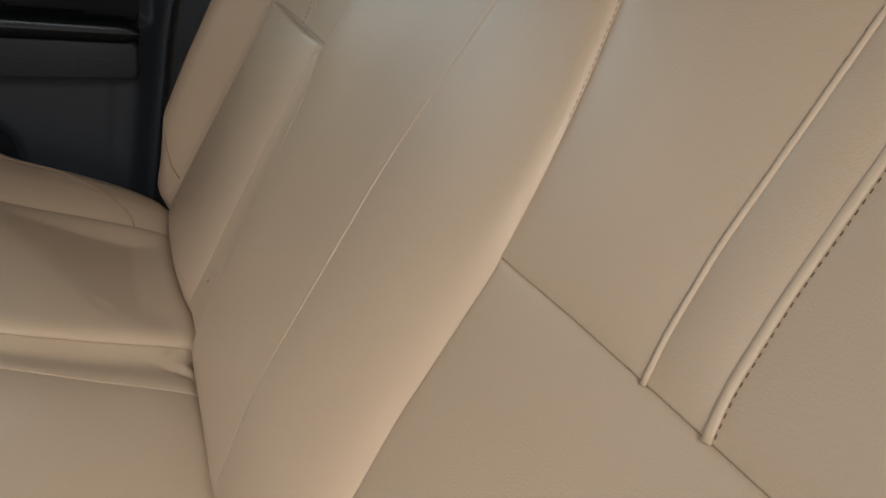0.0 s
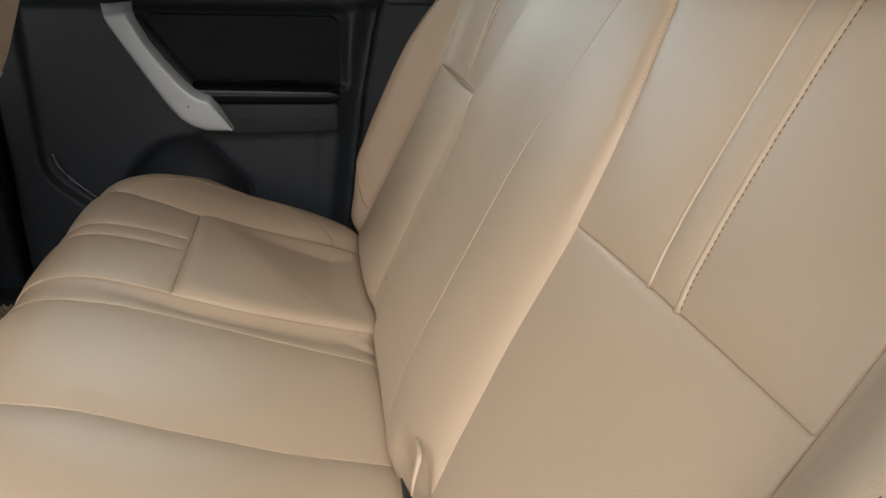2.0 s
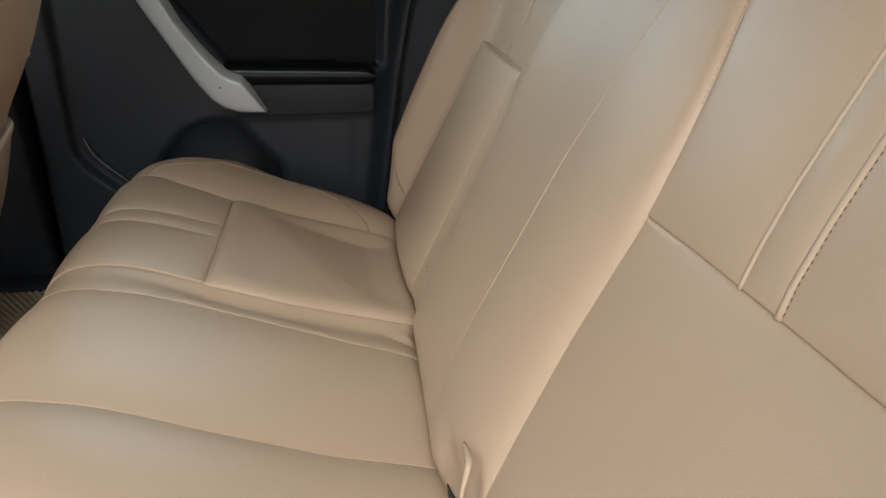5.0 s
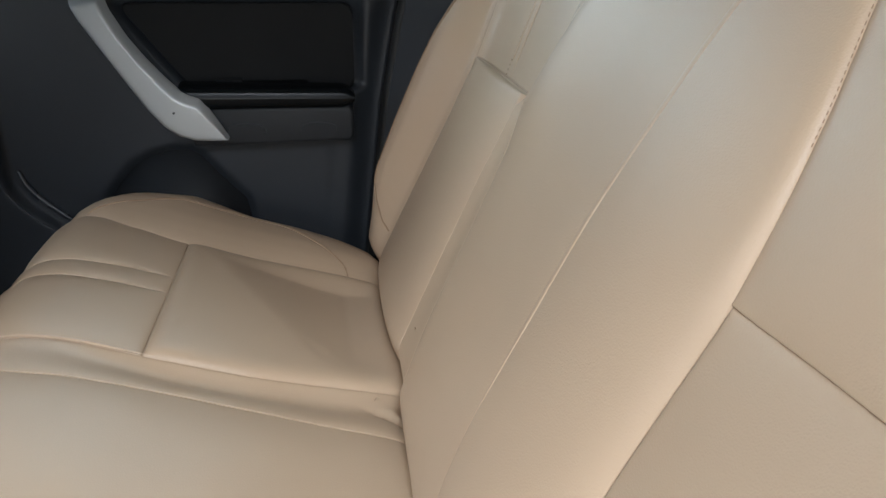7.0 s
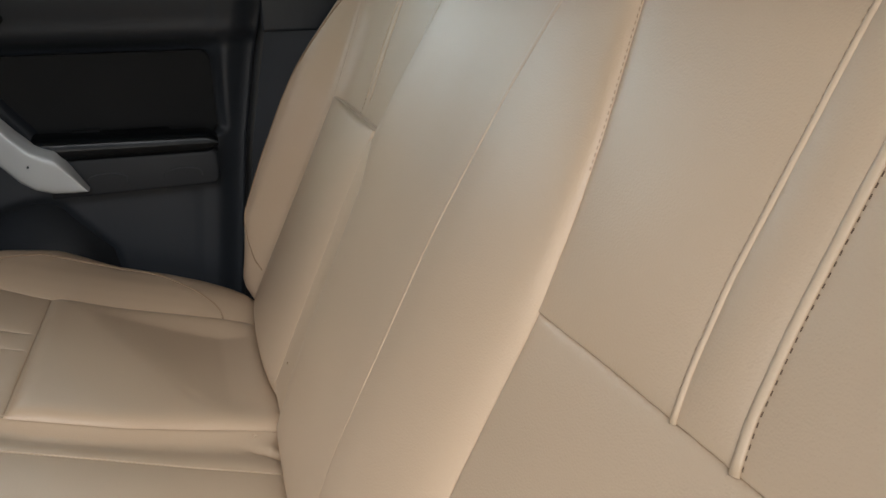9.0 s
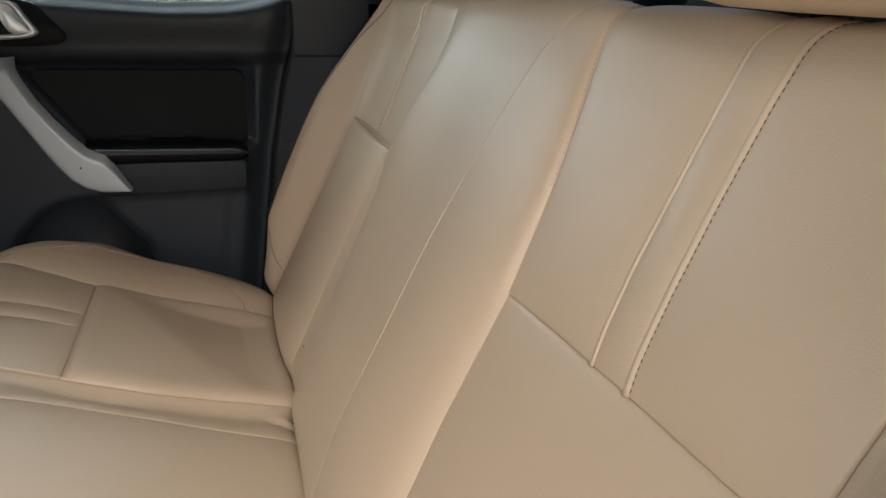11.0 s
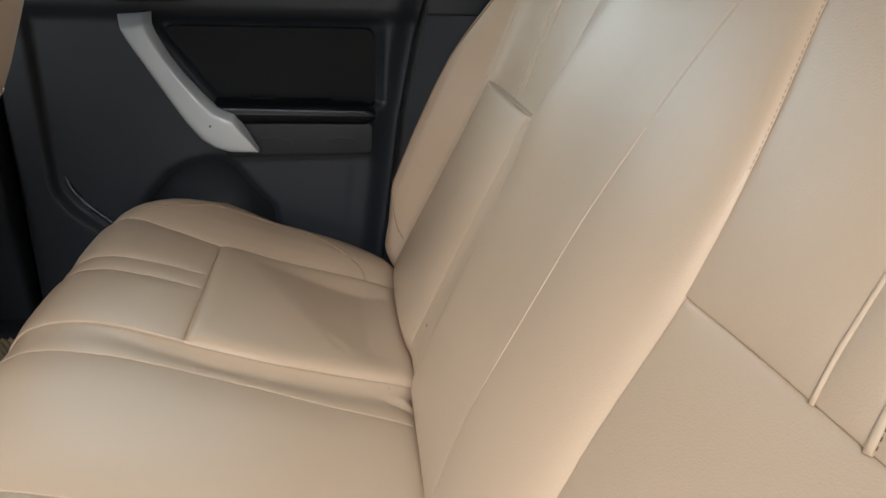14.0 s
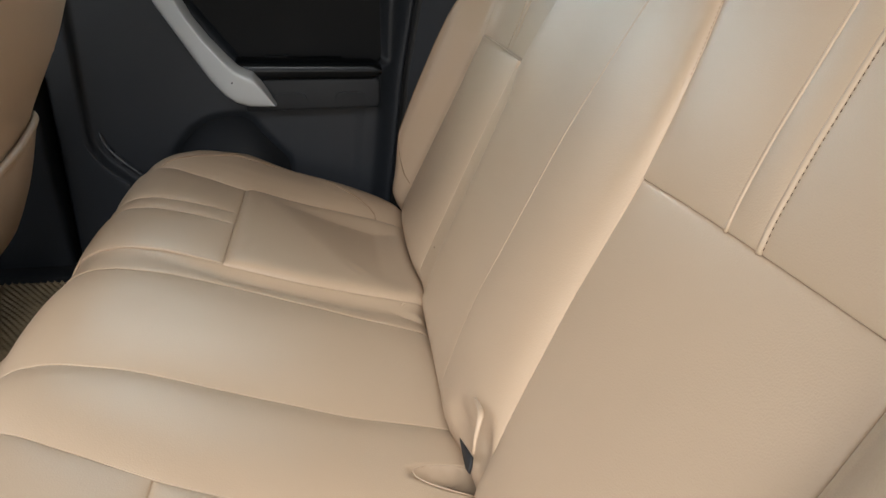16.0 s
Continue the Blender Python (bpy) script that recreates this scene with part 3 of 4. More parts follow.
side_pipe(1)
for line in (P_A, P_B):
    pts = [cush_point(w, line(w), -0.0002) for w in np.linspace(CROSS_W + 0.015, W_END - 0.05, 50)]
    bit("welt", tube(pts, lambda k: 0.0022 * min(1, k * 2.5 + 0.02), 8), WELT, cushion, "raised tan welt")
stitches("stitching", cushion, [cush_point(w, C_S0(w) - 0.003, 0.0013) for w in np.linspace(0.07, W_END - 0.1, 70)], LIGHT_THREAD, gap=0.0045, size=(0.0024, 0.0008, 0.0006))
stitches("stitching", cushion, [cush_point(w, C_S1(w) - 0.003, 0.0010) for w in np.linspace(0.07, W_END - 0.1, 70)], LIGHT_THREAD, gap=0.0050, size=(0.0022, 0.0008, 0.0006))
bit("seam_fold", tube([cush_point(w, C_S0(w), 0.0001) for w in np.linspace(0.06, W_END - 0.05, 70)], 0.0009, 8), WELT, cushion)
bit("seam_fold", tube([cush_point(w, C_S1(w), 0.0001) for w in np.linspace(0.06, W_END - 0.05, 70)], 0.0009, 8), WELT, cushion)
bit("seam_fold", tube([cush_point(w, C_N(w), 0.0) for w in np.linspace(0.06, W_END - 0.05, 70)], 0.0008, 8), WELT, cushion)
bit("seam_fold", tube([cush_point(w, C_IN(w) + 0.001, 0.0016) for w in np.linspace(CROSS_W - 0.03, W_END - 0.06, 50)], lambda k: 0.0014 * min(1.0, k * 4 + 0.05, (1 - k) * 6 + 0.2), 8), WELT, cushion, "pale raised seam edge")
rim = [cush_point(float(np.interp(0.056 * math.sin(a) - 0.002, -_fx[:200], _fw[:200])), 0.779 - 0.0206 * math.cos(a), 0.0104) for a in np.linspace(0.02, math.pi - 0.02, 30)]
bit("slot_rim", tube(rim, 0.0007, 8), WELT, cushion, "pale folded rim of the belt slot")
bit("corner_hem", tube([cush_point(w_at(-0.020), 1.535, 0.004), cush_point(w_at(-0.010), 1.520, 0.005), cush_point(w_at(-0.004), 1.505, 0.005), cush_point(w_at(0.0), 1.490, 0.004)], 0.0016, 8), WELT, cushion, "pale hem at the rear corner")
bit("loose_thread", tube([cush_point(w_at(-0.034), 1.129, 0.003), cush_point(w_at(-0.033), 1.1295, 0.007), cush_point(w_at(-0.031), 1.127, 0.008)], 0.0007, 6), WELT, cushion, "pale loose thread end")
bit("thread_knot", tube([back_point(1.1395, 0.0785, 0.0125), back_point(1.1395, 0.0810, 0.0130)], 0.0006, 6), SEAM, backrest, "dark thread knot")


def front_flap(s, t):
    y = 0.45 + 0.69 * t
    out = (0.036 + 0.005 * math.sin(t * 11)) * min(1.0, (1 - t) / 0.25) ** 0.8
    return Vector((-0.453 - out * s, y, 0.455 - 0.022 * s - 0.05 * s * s * (1 - t)))


bit("front_flap", grid(front_flap, np.linspace(0, 1, 8), np.linspace(0, 1, 40), (0.004, 0, -0.006)), LEATHER, cushion, "loose flap along the front edge")
bit("front_hem", tube([front_flap(1.0, t) for t in np.linspace(0, 1, 40)], 0.0022, 8), WELT, cushion, "rolled hem of the loose flap")


bit("seat_base", rbox((-0.40, 0.37, 0.265), (0.20, 1.55, 0.34), 0.01), BLACK, bench, "black seat frame under the cushion")

# the belt stalk in the slot between cushion and backrest
stalk = thing("seat_belt_stalk", (0.02, 0.755, 0.36), "black webbing belt stalk poking out of the seat slot", "seat belt")
webbing = [(0.7969, 0.0320, 0.0120), (0.7750, 0.0385, 0.0125), (0.7550, 0.0446, 0.0125), (0.7498, 0.0382, 0.0120), (0.7481, 0.0315, 0.0110), (0.7588, 0.0277, 0.0105), (0.7760, 0.0297, 0.0110)]


def flat_strap():
    bm = bmesh.new()
    top = [bm.verts.new(back_point(*p)) for p in webbing]
    low = [bm.verts.new(back_point(y, v - 0.001, n - 0.003)) for y, v, n in webbing]
    bm.faces.new(top)
    bm.faces.new(low[::-1])
    for i in range(len(top)):
        k = (i + 1) % len(top)
        bm.faces.new((top[i], low[i], low[k], top[k]))
    bmesh.ops.bevel(bm, geom=bm.edges[:], offset=0.0006, segments=1, affect="EDGES")
    return bm


bit("webbing", flat_strap(), BELT, stalk)

# ---- head restraints ----


def headrest(y0, up):
    ob = thing("headrest", (0.27, y0, 0.89), "tan leather head restraint standing on the backrest", "headrest", "headrests of the rear bench")
    bm = bmesh.new()
    bmesh.ops.create_cube(bm, size=1)
    bmesh.ops.subdivide_edges(bm, edges=bm.edges[:], cuts=7, use_grid_fill=True)
    for v in bm.verts:
        p = v.co * 2
        q = Vector([math.copysign(abs(c) ** 0.9, c) for c in p])
        k = (abs(q.x) ** 5 + abs(q.y) ** 5 + abs(q.z) ** 5) ** 0.2
        q = q / k * max(abs(p.x), abs(p.y), abs(p.z))
        v.co = Vector((0.245 + 0.060 * q.x + 0.012 * q.z, y0 + 0.150 * q.y, 0.984 + up + 0.085 * q.z))
    bit("pad", bm, LEATHER, ob)
    for dy in (-0.06, 0.06):
        bit("post", tube([(0.250, y0 + dy, 0.86), (0.250, y0 + dy, 0.95 + up)], 0.0055, 10), BLACK, ob, "black post")
    return ob


headrest(0.566, 0.0055)
headrest(1.330, 0.05)

# ---- the far door ----
door = thing("car_door", (-0.25, 1.62, 0.30), "charcoal plastic rear car door trim, closed, with silver pull handle", "car door")
DOOR_Y = 1.600


def smooth(a, b, x):
    k = min(1.0, max(0.0, (x - a) / (b - a)))
    return k * k * (3 - 2 * k)


def door_edge(z):
    """The door's rear edge."""
    return float(np.interp(z, [0.26, 0.43, 0.624, 0.745, 0.833, 0.92], [-0.02, -0.001, 0.021, 0.043, 0.064, 0.085]))


SILL = curve([(-0.62, 0.905), (-0.45, 0.889), (-0.237, 0.876), (-0.139, 0.871), (-0.035, 0.875), (0.056, 0.896), (0.09, 0.915)])


def trim_depth(x, z):
    """How far the trim lies toward the cabin (less y)."""
    d = 0.0
    # the long hollow of the upper panel
    left = -0.372 + 0.75 * max(0.0, 0.766 - z)
    inx = smooth(left, left + 0.02, x) * (1 - smooth(-0.018, 0.002, x))
    inz = smooth(0.635, 0.645, z) * (1 - smooth(0.766, 0.786, z))
    d -= 0.016 * inx * inz
    # raised border toward the rear edge
    rear = door_edge(z)
    d -= 0.020 * smooth(rear - 0.045, rear - 0.006, x)
    d += 0.006 * smooth(rear - 0.085, rear - 0.06, x)
    # the lower field is sunk behind a moulded edge that turns at its lower front corner
    d -= 0.018 * smooth(0.0, 0.011, inside(MOULD, x, z)) * (1 - smooth(0.77, 0.80, z))
    d += 0.012 * smooth(0.80, 0.85, z)
    # the hollow below the handle
    if z < 0.57 and -0.42 < x < -0.15:
        d -= 0.016 * smooth(-0.014, 0.014, inside(HOLLOW, x, z, True))
    return d


MOULD = [(-0.556, 0.95), (-0.556, 0.510), (-0.550, 0.487), (-0.531, 0.461), (-0.490, 0.424), (-0.38, 0.33)]
HOLLOW = [(-0.412, 0.34), (-0.409, 0.470), (-0.390, 0.497), (-0.364, 0.524), (-0.338, 0.538), (-0.310, 0.545), (-0.280, 0.546), (-0.262, 0.535), (-0.243, 0.510), (-0.222, 0.486), (-0.200, 0.462), (-0.178, 0.34)]


def inside(way, x, z, closed=False):
    """The distance from a way of (x, z) points: more than nothing on its right-hand, upper side or, if closed, within it."""
    best, sign = 9.0, 1.0
    odd = False
    legs = list(zip(way, way[1:] + way[:1])) if closed else list(zip(way, way[1:]))
    for (ax, az), (bx, bz) in legs:
        ux, uz = bx - ax, bz - az
        k = max(0.0, min(1.0, ((x - ax) * ux + (z - az) * uz) / (ux * ux + uz * uz)))
        q = math.hypot(x - ax - k * ux, z - az - k * uz)
        if q < best:
            best, sign = q, math.copysign(1.0, uz * (x - ax) * -1 + ux * (z - az))
        if (az > z) != (bz > z) and x < (bx - ax) * (z - az) / (bz - az) + ax:
            odd = not odd
    if closed:
        return best if odd else -best
    return best * sign


def trim():
    def place(s, t):
        x0 = -0.60
        z = 0.27 + (0.90 - 0.27) * t
        x = x0 + (door_edge(z) - x0) * s
        top = SILL(x)
        z = 0.27 + (top - 0.27) * t
        y = DOOR_Y - trim_depth(x, z)
        roll = smooth(top - 0.028, top, z)
        return Vector((x, y + 0.034 * roll ** 2, z))
    return grid(place, np.linspace(0, 1, 150), np.linspace(0, 1, 130), (0, 0.04, 0))


def cut_open(way, times=2):
    """Rounds the corners of an open way."""
    for _ in range(times):
        mid = [q for (a, b), (c, d) in zip(way, way[1:]) for q in ((a * 0.75 + c * 0.25, b * 0.75 + d * 0.25), (a * 0.25 + c * 0.75, b * 0.25 + d * 0.75))]
        way = [way[0]] + mid + [way[-1]]
    return way


def fillet(outline, r, n=5):
    """Rounds the corners of a closed outline, r metres back from each."""
    out = []
    for i, p in enumerate(outline):
        p, a, b = Vector(p), Vector(outline[i - 1]), Vector(outline[(i + 1) % len(outline)])
        a, b = p + (a - p).normalized() * r, p + (b - p).normalized() * r
        out += [tuple(a.lerp(p, k).lerp(p.lerp(b, k), k)) for k in np.linspace(0, 1, n)]
    return out


bit("trim_panel", trim(), PLASTIC, door)
inset = fillet([(-0.352, 0.766), (-0.2575, 0.640), (-0.020, 0.640), (-0.020, 0.766)], 0.016)
# two beads that draw the thin and the broad highlight along the moulded edge
for dx, r in ((0.0, 0.0013), (0.022, 0.0050)):
    way = [(x + dx, z + dx * 0.55) for x, z in cut_open(MOULD[1:])]
    bit("highlight_bead", tube([(x, DOOR_Y - trim_depth(x, z) - 0.0008, z) for x, z in way], lambda k: r * math.sin(math.pi * min(1.0, 0.04 + k)) ** 0.5, 8), GLOSS, door, "lighter glossy bead for the highlight on the moulded edge")
bit("insert_panel", prism(inset, DOOR_Y + 0.006, DOOR_Y + 0.03, 0.004), BLACK, door, "black padded insert", smooth=False)
# the hollow's floor is darker than the trim round it
bit("hollow_floor", prism(HOLLOW, DOOR_Y + 0.0265, DOOR_Y + 0.05, 0.0), HOLLOW_BLACK, door, "dark floor of the hollow below the handle")
# armrest: face panel, padded top, two moulded finger shapes
arm = [(-0.262, 0.566), (-0.030, 0.570), (-0.024, 0.580), (-0.024, 0.616), (-0.030, 0.625), (-0.262, 0.625)]
armrest = bit("armrest", prism(arm, 1.562, 1.605, 0.006, 3), ARM, door, "charcoal armrest face")


def armrest_pad():
    def place(t, s):
        x = -0.272 + 0.250 * s
        half = 0.0195 * min(1.0, (1 - s) * 14 + 0.12) ** 0.5 * (1 - 0.15 * s)
        a = 2 * math.pi * t
        y = 1.578 - (0.030 - 0.004 * s) * math.copysign(abs(math.cos(a)) ** 0.7, math.cos(a))
        return Vector((x, y, 0.6405 - 0.004 * s + half * math.copysign(abs(math.sin(a)) ** 0.7, math.sin(a))))
    return grid(place, np.linspace(0, 1, 25), list(np.linspace(0, 0.9, 16)) + [0.93, 0.96, 0.98, 1.0])


bit("armrest_pad", armrest_pad(), PAD, door, "glossy black armrest pad")
bit("switch_plate", rbox((-0.24, 1.582, 0.646), (-0.09, 1.602, 0.657), 0.004, 3), PAD, door, "black switch plate")
bit("window_switch", rbox((-0.225, 1.585, 0.655), (-0.185, 1.598, 0.660), 0.003, 2), BLACK, door, "small black window switch")
for cx in (-0.183, -0.077):
    pts = [(cx + 0.027 * math.cos(a), 1.5617, 0.586 + 0.014 * max(0, math.sin(a)) ** 0.5) for a in np.linspace(math.pi, 0, 14)]
    bit("finger_mould", tube(pts, 0.0010, 6), PLASTIC, armrest)

# pull handle: a broad silver band that sweeps down and back

def pull_handle():
    left = [(-0.408, 0.784), (-0.391, 0.750), (-0.366, 0.711), (-0.339, 0.668), (-0.314, 0.629), (-0.293, 0.603), (-0.275, 0.590), (-0.253, 0.583), (-0.230, 0.582), (-0.209, 0.582)]
    right = [(-0.363, 0.788), (-0.354, 0.762), (-0.335, 0.728), (-0.3126, 0.698), (-0.289, 0.671), (-0.270, 0.652), (-0.256, 0.6455), (-0.243, 0.641), (-0.226, 0.613), (-0.2092, 0.5835)]

    def place(s, t):
        k = t * (len(left) - 1)
        i = min(int(k), len(left) - 2)
        f = k - i
        l = Vector(left[i]).lerp(Vector(left[i + 1]), f)
        r = Vector(right[i]).lerp(Vector(right[i + 1]), f)
        p = l.lerp(r, s)
        crown = 0.0016 * (1 - (2 * s - 1) ** 6)
        stand = 1.560 - 0.022 * math.sin(min(1.0, t / 0.6) * math.pi / 2) + 0.024 * max(0.0, 1 - t / 0.06) + 0.010 * max(0.0, s - 0.8) / 0.2
        return Vector((p.x, stand - crown, p.y))
    return grid(place, np.linspace(0, 1, 17), [0, 0.015, 0.03, 0.045, 0.055, 0.065] + list(np.linspace(0.08, 1, 56)), (0.002, 0.005, 0))


bit("pull_handle", pull_handle(), SILVER, door, "satin silver pull handle")
bit("handle_screw", rbox((-0.2790, 1.529, 0.6235), (-0.2765, 1.535, 0.6260), 0.0008, 1), BLACK, door)
# opener: bezel with a cup and a lever
def cut_corners(outline, times=2):
    for _ in range(times):
        nxt = outline[1:] + outline[:1]
        outline = [q for (a, b), (c, d) in zip(outline, nxt) for q in ((a * 0.8 + c * 0.2, b * 0.8 + d * 0.2), (a * 0.2 + c * 0.8, b * 0.2 + d * 0.8))]
    return outline


bez = cut_corners([(-0.492, 0.874), (-0.450, 0.802), (-0.300, 0.804), (-0.280, 0.816), (-0.296, 0.838), (-0.325, 0.874)])
bit("opener_bezel", prism(bez, 1.586, 1.602, 0.004), BLACK, door, "black surround of the door opener")


def ring_plate(outer, inner, y0, y1):
    bm = bmesh.new()
    n = len(outer)
    a = [bm.verts.new((x, y0 + 0.002, z)) for x, z in outer]
    m = [bm.verts.new(((x + u) / 2, y0, (z + w) / 2)) for (x, z), (u, w) in zip(outer, inner)]
    b = [bm.verts.new((x, y0 + 0.001, z)) for x, z in inner]
    c = [bm.verts.new((x, y1, z)) for x, z in inner]
    o = [bm.verts.new((x, y1, z)) for x, z in outer]
    for p, q in ((a, m), (m, b), (b, c), (o, a)):
        for i in range(n):
            bm.faces.new((p[i], p[(i + 1) % n], q[(i + 1) % n], q[i]))
    return bm


ring_out = cut_corners([(-0.472, 0.872), (-0.457, 0.850), (-0.428, 0.8105), (-0.312, 0.8165), (-0.335, 0.850), (-0.347, 0.872)], 3)
ring_in = cut_corners([(-0.430, 0.867), (-0.418, 0.848), (-0.398, 0.8195), (-0.328, 0.8225), (-0.345, 0.848), (-0.355, 0.867)], 3)
opener = bit("door_opener", ring_plate(ring_out, ring_in, 1.580, 1.600), CHROME, door, "satin chrome door opener")
bit("lever", prism(cut_corners([(-0.359, 0.8205), (-0.328, 0.8220), (-0.345, 0.848), (-0.355, 0.868), (-0.381, 0.868), (-0.371, 0.848)], 1), 1.5815, 1.590, 0.003), CHROME, opener, "satin chrome lever")
bit("window_glass", rbox((-0.62, 1.628, 0.84), (0.10, 1.632, 1.32), 0), GLASS, door, "clear window pane", smooth=False).visible_shadow = False
bit("weatherstrip", tube([(door_edge(z) + 0.011, 1.612, z) for z in np.linspace(0.27, 0.93, 30)], 0.010, 8), RUBBER, door, "black rubber door seal")
bit("window_frame", tube([(-0.60, 1.63, 0.88), (-0.52, 1.60, 1.15), (-0.42, 1.58, 1.32), (-0.05, 1.575, 1.335), (0.06, 1.60, 1.20), (0.105, 1.62, 0.92)], 0.022, 8), BLACK, door)
bit("outer_skin", rbox((-0.80, 1.668, 0.20), (0.03, 1.682, 0.87), 0.004), PAINT, door, "painted outer skin")

# ---- the cab round the seats ----
def structure(name, bm, material, label, category, smooth=False):
    return tagged(link(name, bm, material, smooth), label, category, kind="structure")


structure("floor", rbox((-1.6, 0.36, 0.20), (0.45, 1.62, 0.262), 0.004), CARPET, "dark carpeted cab floor", "floor")
structure("sill_trim", rbox((-0.95, 1.512, 0.255), (-0.02, 1.60, 0.284), 0.012, 4), BLACK, "black plastic door sill trim", "trim", True)
pillar = prism([(-0.60, 0.26), (-0.90, 0.26), (-0.86, 0.9), (-0.74, 1.36), (-0.60, 1.36), (-0.625, 0.9)], 1.565, 1.66, 0.012, 3)
structure("pillar_trim_front", pillar, PLASTIC, "black plastic pillar trim between the doors", "trim", True)
rear = prism([(-0.01, 0.26), (0.42, 0.26), (0.50, 1.36), (0.10, 1.36), (0.085, 0.9), (0.030, 0.62)], 1.598, 1.68, 0.006, 3)
structure("pillar_trim_rear", rear, PLASTIC, "charcoal plastic rear pillar trim", "trim", True)
structure("pillar_cap", rbox((0.060, 1.592, 0.790), (0.30, 1.602, 1.30), 0.005, 2), PLASTIC, "black upper pillar cover", "trim", True)
jamb = [(door_edge(z) - 0.03, z) for z in np.linspace(0.26, 0.92, 14)] + [(0.16, 0.92), (0.16, 0.26)]
structure("door_jamb", prism(jamb, 1.640, 1.665, 0.0), RUBBER, "black door jamb behind the seal", "trim")
near = prism([(-0.01, 0.26), (0.42, 0.26), (0.50, 1.36), (0.12, 1.36), (0.085, 0.9), (0.030, 0.62)], 0.24, 0.30, 0.006, 2)
structure("pillar_trim_near", near, PLASTIC, "charcoal plastic pillar trim by the open door", "trim", True)
# rear wall of the cab with its window opening
structure("cab_wall_rear", rbox((0.40, 0.30, 0.26), (0.46, 1.62, 0.905), 0.006), CARPET, "dark rear cab wall below the window", "wall")
structure("cab_wall_top", rbox((0.46, 0.30, 1.25), (0.52, 1.62, 1.36), 0.006), PLASTIC, "trim above the rear window", "wall")
structure("window_rear", rbox((0.455, 0.42, 0.90), (0.459, 1.52, 1.26), 0), GLASS, "clear rear cab window", "window")
for y in (0.36, 1.56):
    structure("window_post", rbox((0.43, y - 0.06, 0.90), (0.49, y + 0.06, 1.27), 0.01), BLACK, "black rear window post", "trim")
structure("roof_lining", rbox((-1.25, 0.25, 1.34), (0.52, 1.68, 1.39), 0.01), HEADLINER, "pale grey fabric roof lining", "ceiling")
# unseen rail, added to keep high sky light off the backrest's top
structure("light_block_rail_near", rbox((-1.25, 0.235, 1.272), (0.52, 0.30, 1.345), 0.015, 3), HEADLINER, "unseen pale grey rail added over the open door to block light", "trim", True)
structure("dashboard", rbox((-1.75, 0.30, 0.26), (-1.45, 1.64, 0.88), 0.05, 4), BLACK, "dark dashboard far ahead", "dashboard", True)
structure("front_door_trim", rbox((-1.75, 1.60, 0.26), (-0.88, 1.66, 0.90), 0.02, 3), PLASTIC, "charcoal front door trim", "trim", True)
# out of view: added to stop light leaking in at the near front
structure("light_block_panel_near", rbox((-1.75, 0.24, 0.26), (-0.90, 0.30, 0.93), 0.02, 3), PLASTIC, "unseen charcoal panel added on the near side to block light", "trim", True)
structure("pillar_near_front", rbox((-0.90, 0.24, 0.26), (-0.56, 0.33, 1.36), 0.02, 3), BLACK, "black pillar between the near doors", "trim", True)


# ---- front seat ----
def front_seat():
    ob = thing("front_seat", (-0.60, 1.15, 0.26), "tan leather front seat seen from behind, with a map pocket", "car seat")
    edge = curve([(0.30, -0.74), (0.36, -0.69), (0.41, -0.642), (0.46, -0.592), (0.53, -0.56), (0.585, -0.538), (0.64, -0.515), (0.74, -0.460), (0.86, -0.410), (0.95, -0.378), (1.05, -0.35)])

    def side_y(z):
        return float(np.interp(z, [0.30, 0.36, 0.45, 0.7, 0.9, 1.05], [1.30, 1.36, 1.38, 1.385, 1.36, 1.28]))

    def place(s, z):
        half = side_y(z) - 1.15
        a = (s - 0.5) * math.pi * 1.25
        y = 1.15 + half * math.copysign(abs(math.sin(a)) ** 0.75, math.sin(a))
        x = edge(z) + 0.010 - 0.10 * (1 - math.copysign(abs(math.cos(a)) ** 0.55, math.cos(a)))
        return Vector((x, y, z))
    bit("backrest", grid(place, np.linspace(0, 1, 50), np.linspace(0.30, 1.05, 50), (-0.03, 0, 0)), LEATHER, ob)

    def pocket(s, t):
        y = 0.97 + (1.360 - 0.97) * s
        top = 0.590 + 0.035 * smooth(1.12, 1.36, y)
        z = 0.335 + (top - 0.335) * t
        half = side_y(z) - 1.15
        r = min(1.0, abs(y - 1.15) / half)
        x = edge(z) + 0.010 - 0.10 * (1 - (1 - r ** 2.6) ** 0.30) + 0.008 * t ** 0.5 + 0.016 * math.sin(math.pi * t) ** 0.7
        return Vector((x, y, z))
    bm = grid(pocket, np.linspace(0, 1, 40), np.linspace(0, 1, 16), (-0.01, 0, 0))
    p = bit("map_pocket", bm, LEATHER, ob, "sagging map pocket")
    bit("pocket_hem", tube([pocket(s, 1.0) for s in np.linspace(0, 1, 40)], lambda k: 0.0055 * min(1.0, (1 - k) * 7 + 0.2), 8), LEATHER, p, "rolled pocket hem")
    bit("seam", tube([Vector((place(s, 0.70 + 0.06 * (s - 0.5)).x + 0.001, place(s, 0.70).y, 0.715)) for s in np.linspace(0.3, 0.86, 30)], 0.0016, 6), WELT, ob)
    bit("seat_base", rbox((-1.10, 0.94, 0.275), (-0.70, 1.37, 0.46), 0.03, 3), BLACK, ob, "dark seat base")
    bit("rail_cover", rbox((-0.80, 1.43, 0.272), (-0.712, 1.50, 0.298), 0.008, 3), BLACK, ob, "black plastic rail cover")
    return ob


front_seat()

# ---- floor mat of looped cord ----
mat = thing("floor_mat", (-0.7, 1.2, 0.262), "brown looped cord floor mat on the cab floor", "floor mat")


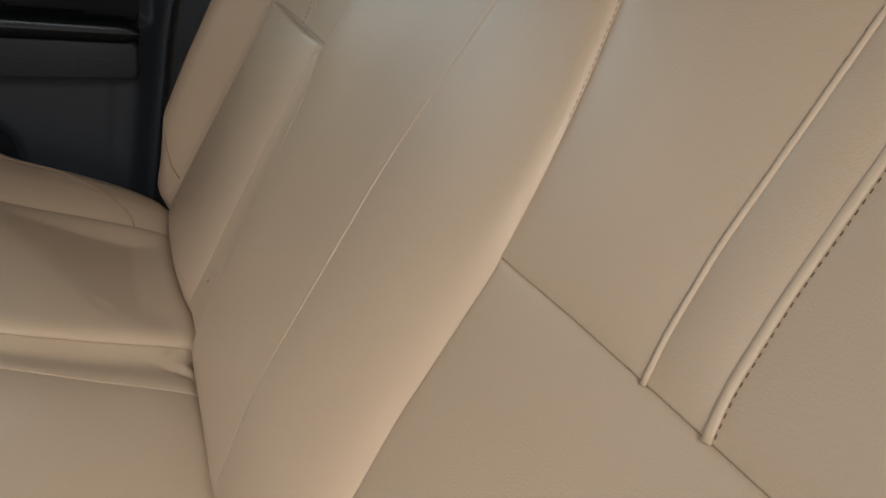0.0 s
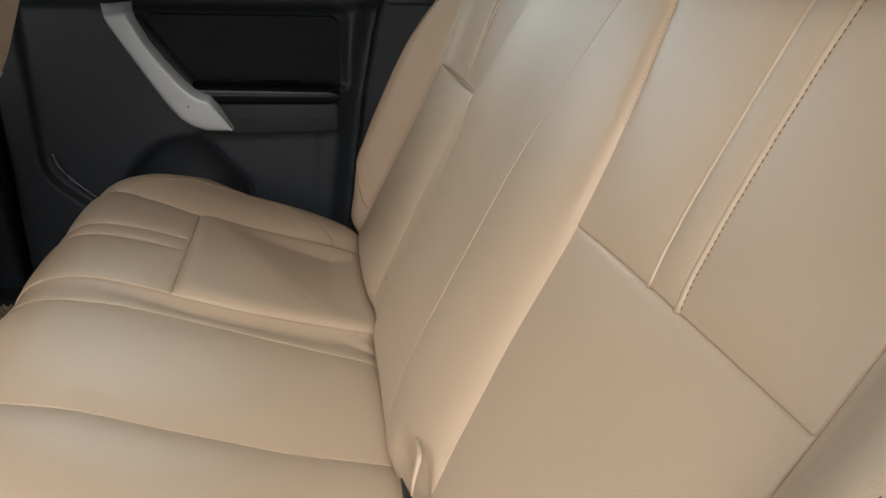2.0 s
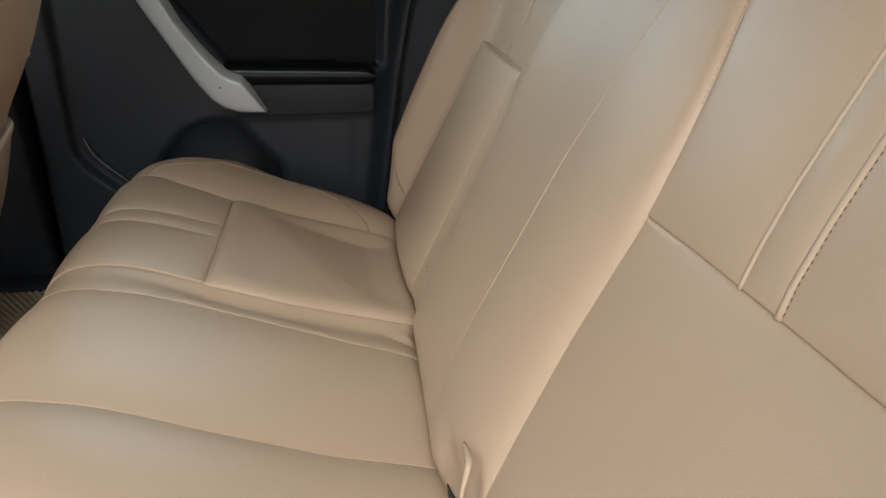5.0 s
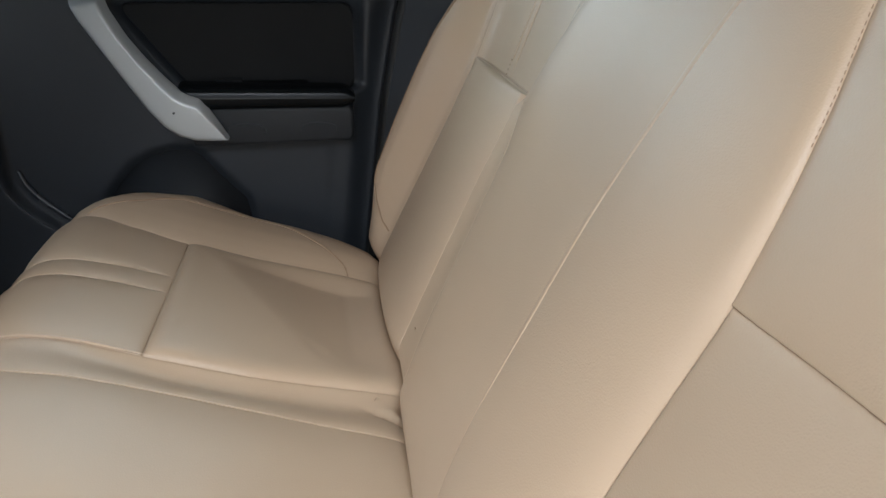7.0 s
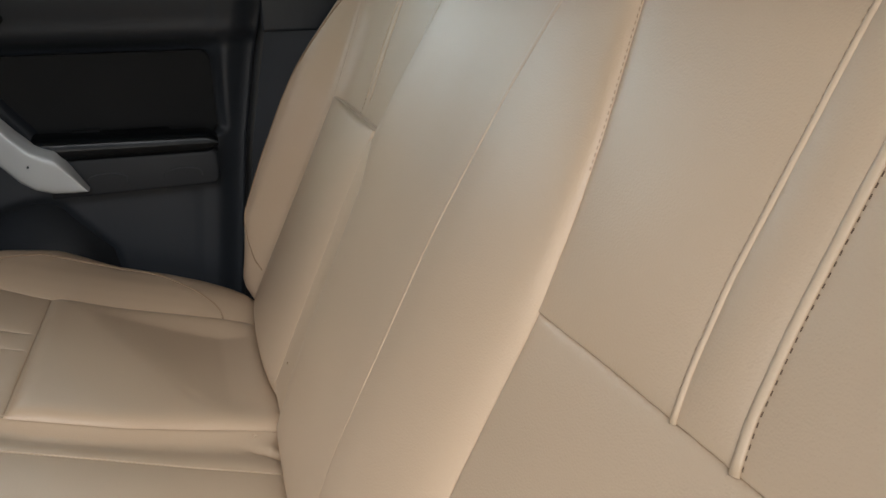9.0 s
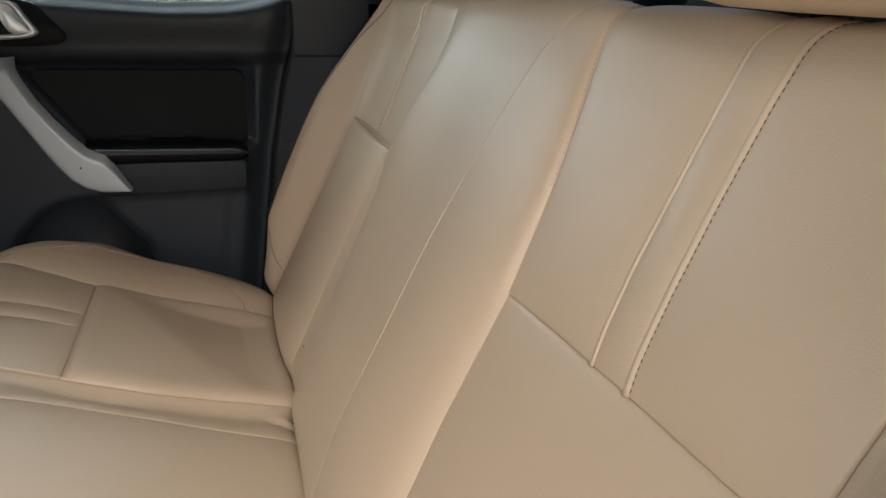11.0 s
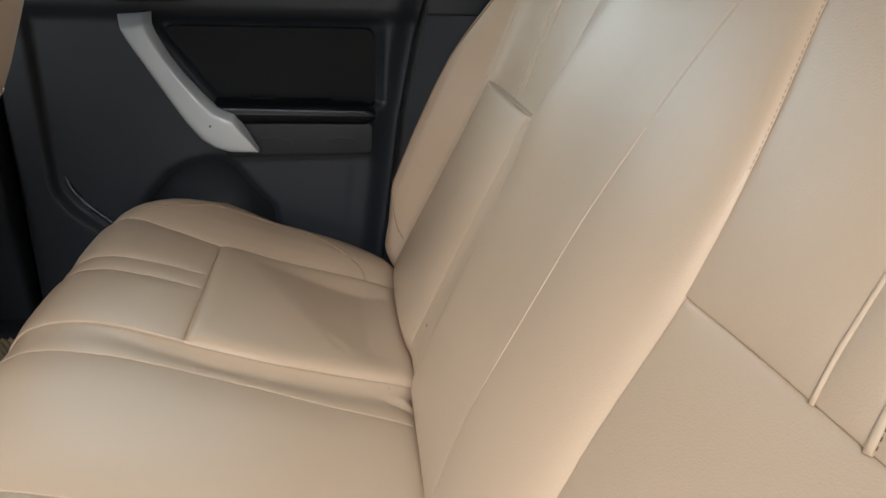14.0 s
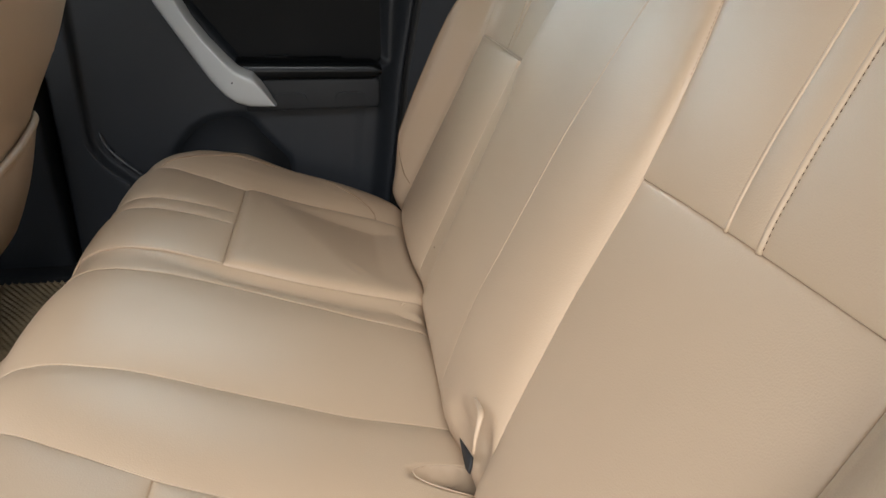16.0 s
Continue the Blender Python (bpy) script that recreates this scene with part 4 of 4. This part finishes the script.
def mat_sheet():
    def place(s, t):
        x, y = -0.92 + 0.52 * s, 0.75 + 0.765 * t + 0.03 * t * (0.6 - s)
        h = 0.275 + 0.0036 * math.sin(x * 520 + 0.8 * math.sin(y * 40)) * math.sin(y * 470 + 0.6 * math.sin(x * 50))
        return Vector((x, y, h))
    return grid(place, np.linspace(0, 1, 300), np.linspace(0, 1, 400), (0, 0, -0.012))


bit("cord_weave", mat_sheet(), MAT, mat)

# ---- outside ----
ground = grid(lambda s, t: Vector((-60 + 120 * s, -60 + 120 * t, -0.55)), np.linspace(0, 1, 3), np.linspace(0, 1, 3))
structure("ground", ground, GRASS, "grassy ground outside the car", "ground")


def bank():
    rng = np.random.default_rng(4)
    bm = bmesh.new()
    for _ in range(26000):
        t = rng.random()
        x, y = rng.uniform(-4.5, 3.5), 3.2 + 6.5 * t
        z = -0.55 + 1.9 * t
        h, w = rng.uniform(0.05, 0.2), rng.uniform(0.008, 0.026)
        a, lean = rng.uniform(0, 6.3), rng.uniform(-1.1, 1.1)
        c, s = math.cos(a) * w, math.sin(a) * w
        q = [bm.verts.new(p) for p in ((x - c, y - s, z), (x + c, y + s, z), (x + c * 0.6 + lean * h * 0.5, y + s * 0.6, z + h * 0.7), (x + lean * h, y, z + h))]
        bm.faces.new((q[0], q[1], q[2]))
        bm.faces.new((q[0], q[2], q[3]))
    return bm


tagged(link("grass", bank(), surface("grass_blades", (0.31, 0.40, 0.19), 0.7, 4, 0.001, 0.5, 2.5), False), "bright green rough grass on a bank", "grass", kind="stuff")
slope = grid(lambda s, t: Vector((-12 + 24 * s, 3.0 + 9 * t, -0.55 + 2.63 * t)), np.linspace(0, 1, 12), np.linspace(0, 1, 12))
structure("bank", slope, GRASS, "grassy bank beside the car", "bank")

# the truck's load bed behind the cab
bed = thing("load_bed", (1.2, 0.97, 0.30), "grey load bed panels behind the rear window", "truck bed")
bit("headboard", rbox((0.60, 0.30, 0.30), (0.64, 1.64, 0.86), 0.01), BEDLINER, bed)
bit("tailgate", rbox((2.1, 0.30, 0.30), (2.15, 1.64, 0.98), 0.01), BEDLINER, bed)
for y in (0.27, 1.64):
    bit("side_wall", rbox((0.60, y, 0.30), (2.15, y + 0.05, 0.92), 0.01), BEDLINER, bed)
for x in (1.65,):
    for y in (0.36, 1.58):
        bit("wheel", tube([(x, y - 0.11, -0.19), (x, y + 0.11, -0.19)], 0.36, 28), RUBBER, bed, "black rear tyre")
bit("bed_floor", rbox((0.60, 0.30, 0.10), (2.15, 1.64, 0.32), 0.01), BEDLINER, bed)
for y in (0.70, 0.82, 0.95, 1.10):
    bit("rib", rbox((2.07, y, 0.35), (2.10, y + 0.05, 1.02), 0.008), BEDLINER, bed)

# ---- odds and ends on the ledge behind the backrest ----
structure("parcel_ledge", rbox((0.30, 0.36, 0.87), (0.40, 1.56, 0.893), 0.004), CARPET, "dark ledge behind the backrest", "trim")


def bag(y0, y1, top, name, label):
    def place(s, t):
        a = math.pi * t
        y = y0 + (y1 - y0) * s
        h = (top - 0.893) * (0.82 + 0.18 * math.sin(9 * s + 1)) * math.sin(math.pi * min(1, max(0, 0.08 + 0.84 * s))) ** 0.4
        return Vector((0.355 - 0.038 * math.cos(a), y, 0.893 + h * math.sin(a) ** 0.6))
    return tagged(link(name, grid(place, np.linspace(0, 1, 24), np.linspace(0, 1, 12), (0, 0, -0.001)), BELT), label, "bag")


bag(0.945, 1.10, 0.945, "tool_bag", "black cloth tool bag on the ledge behind the seat")
bag(0.80, 0.865, 0.930, "cable_pouch", "small black cable pouch on the rear ledge")
loop = thing("strap_loop", (0.235, 1.115, 0.905), "pale tan strap loop on top of the backrest", "strap")
bit("strap", tube([(0.235 + 0.004 * k, 1.140 - 0.008 * k, 0.9035 + 0.012 * math.sin(math.pi * k / 6)) for k in range(7)], 0.0022, 6), WELT, loop)
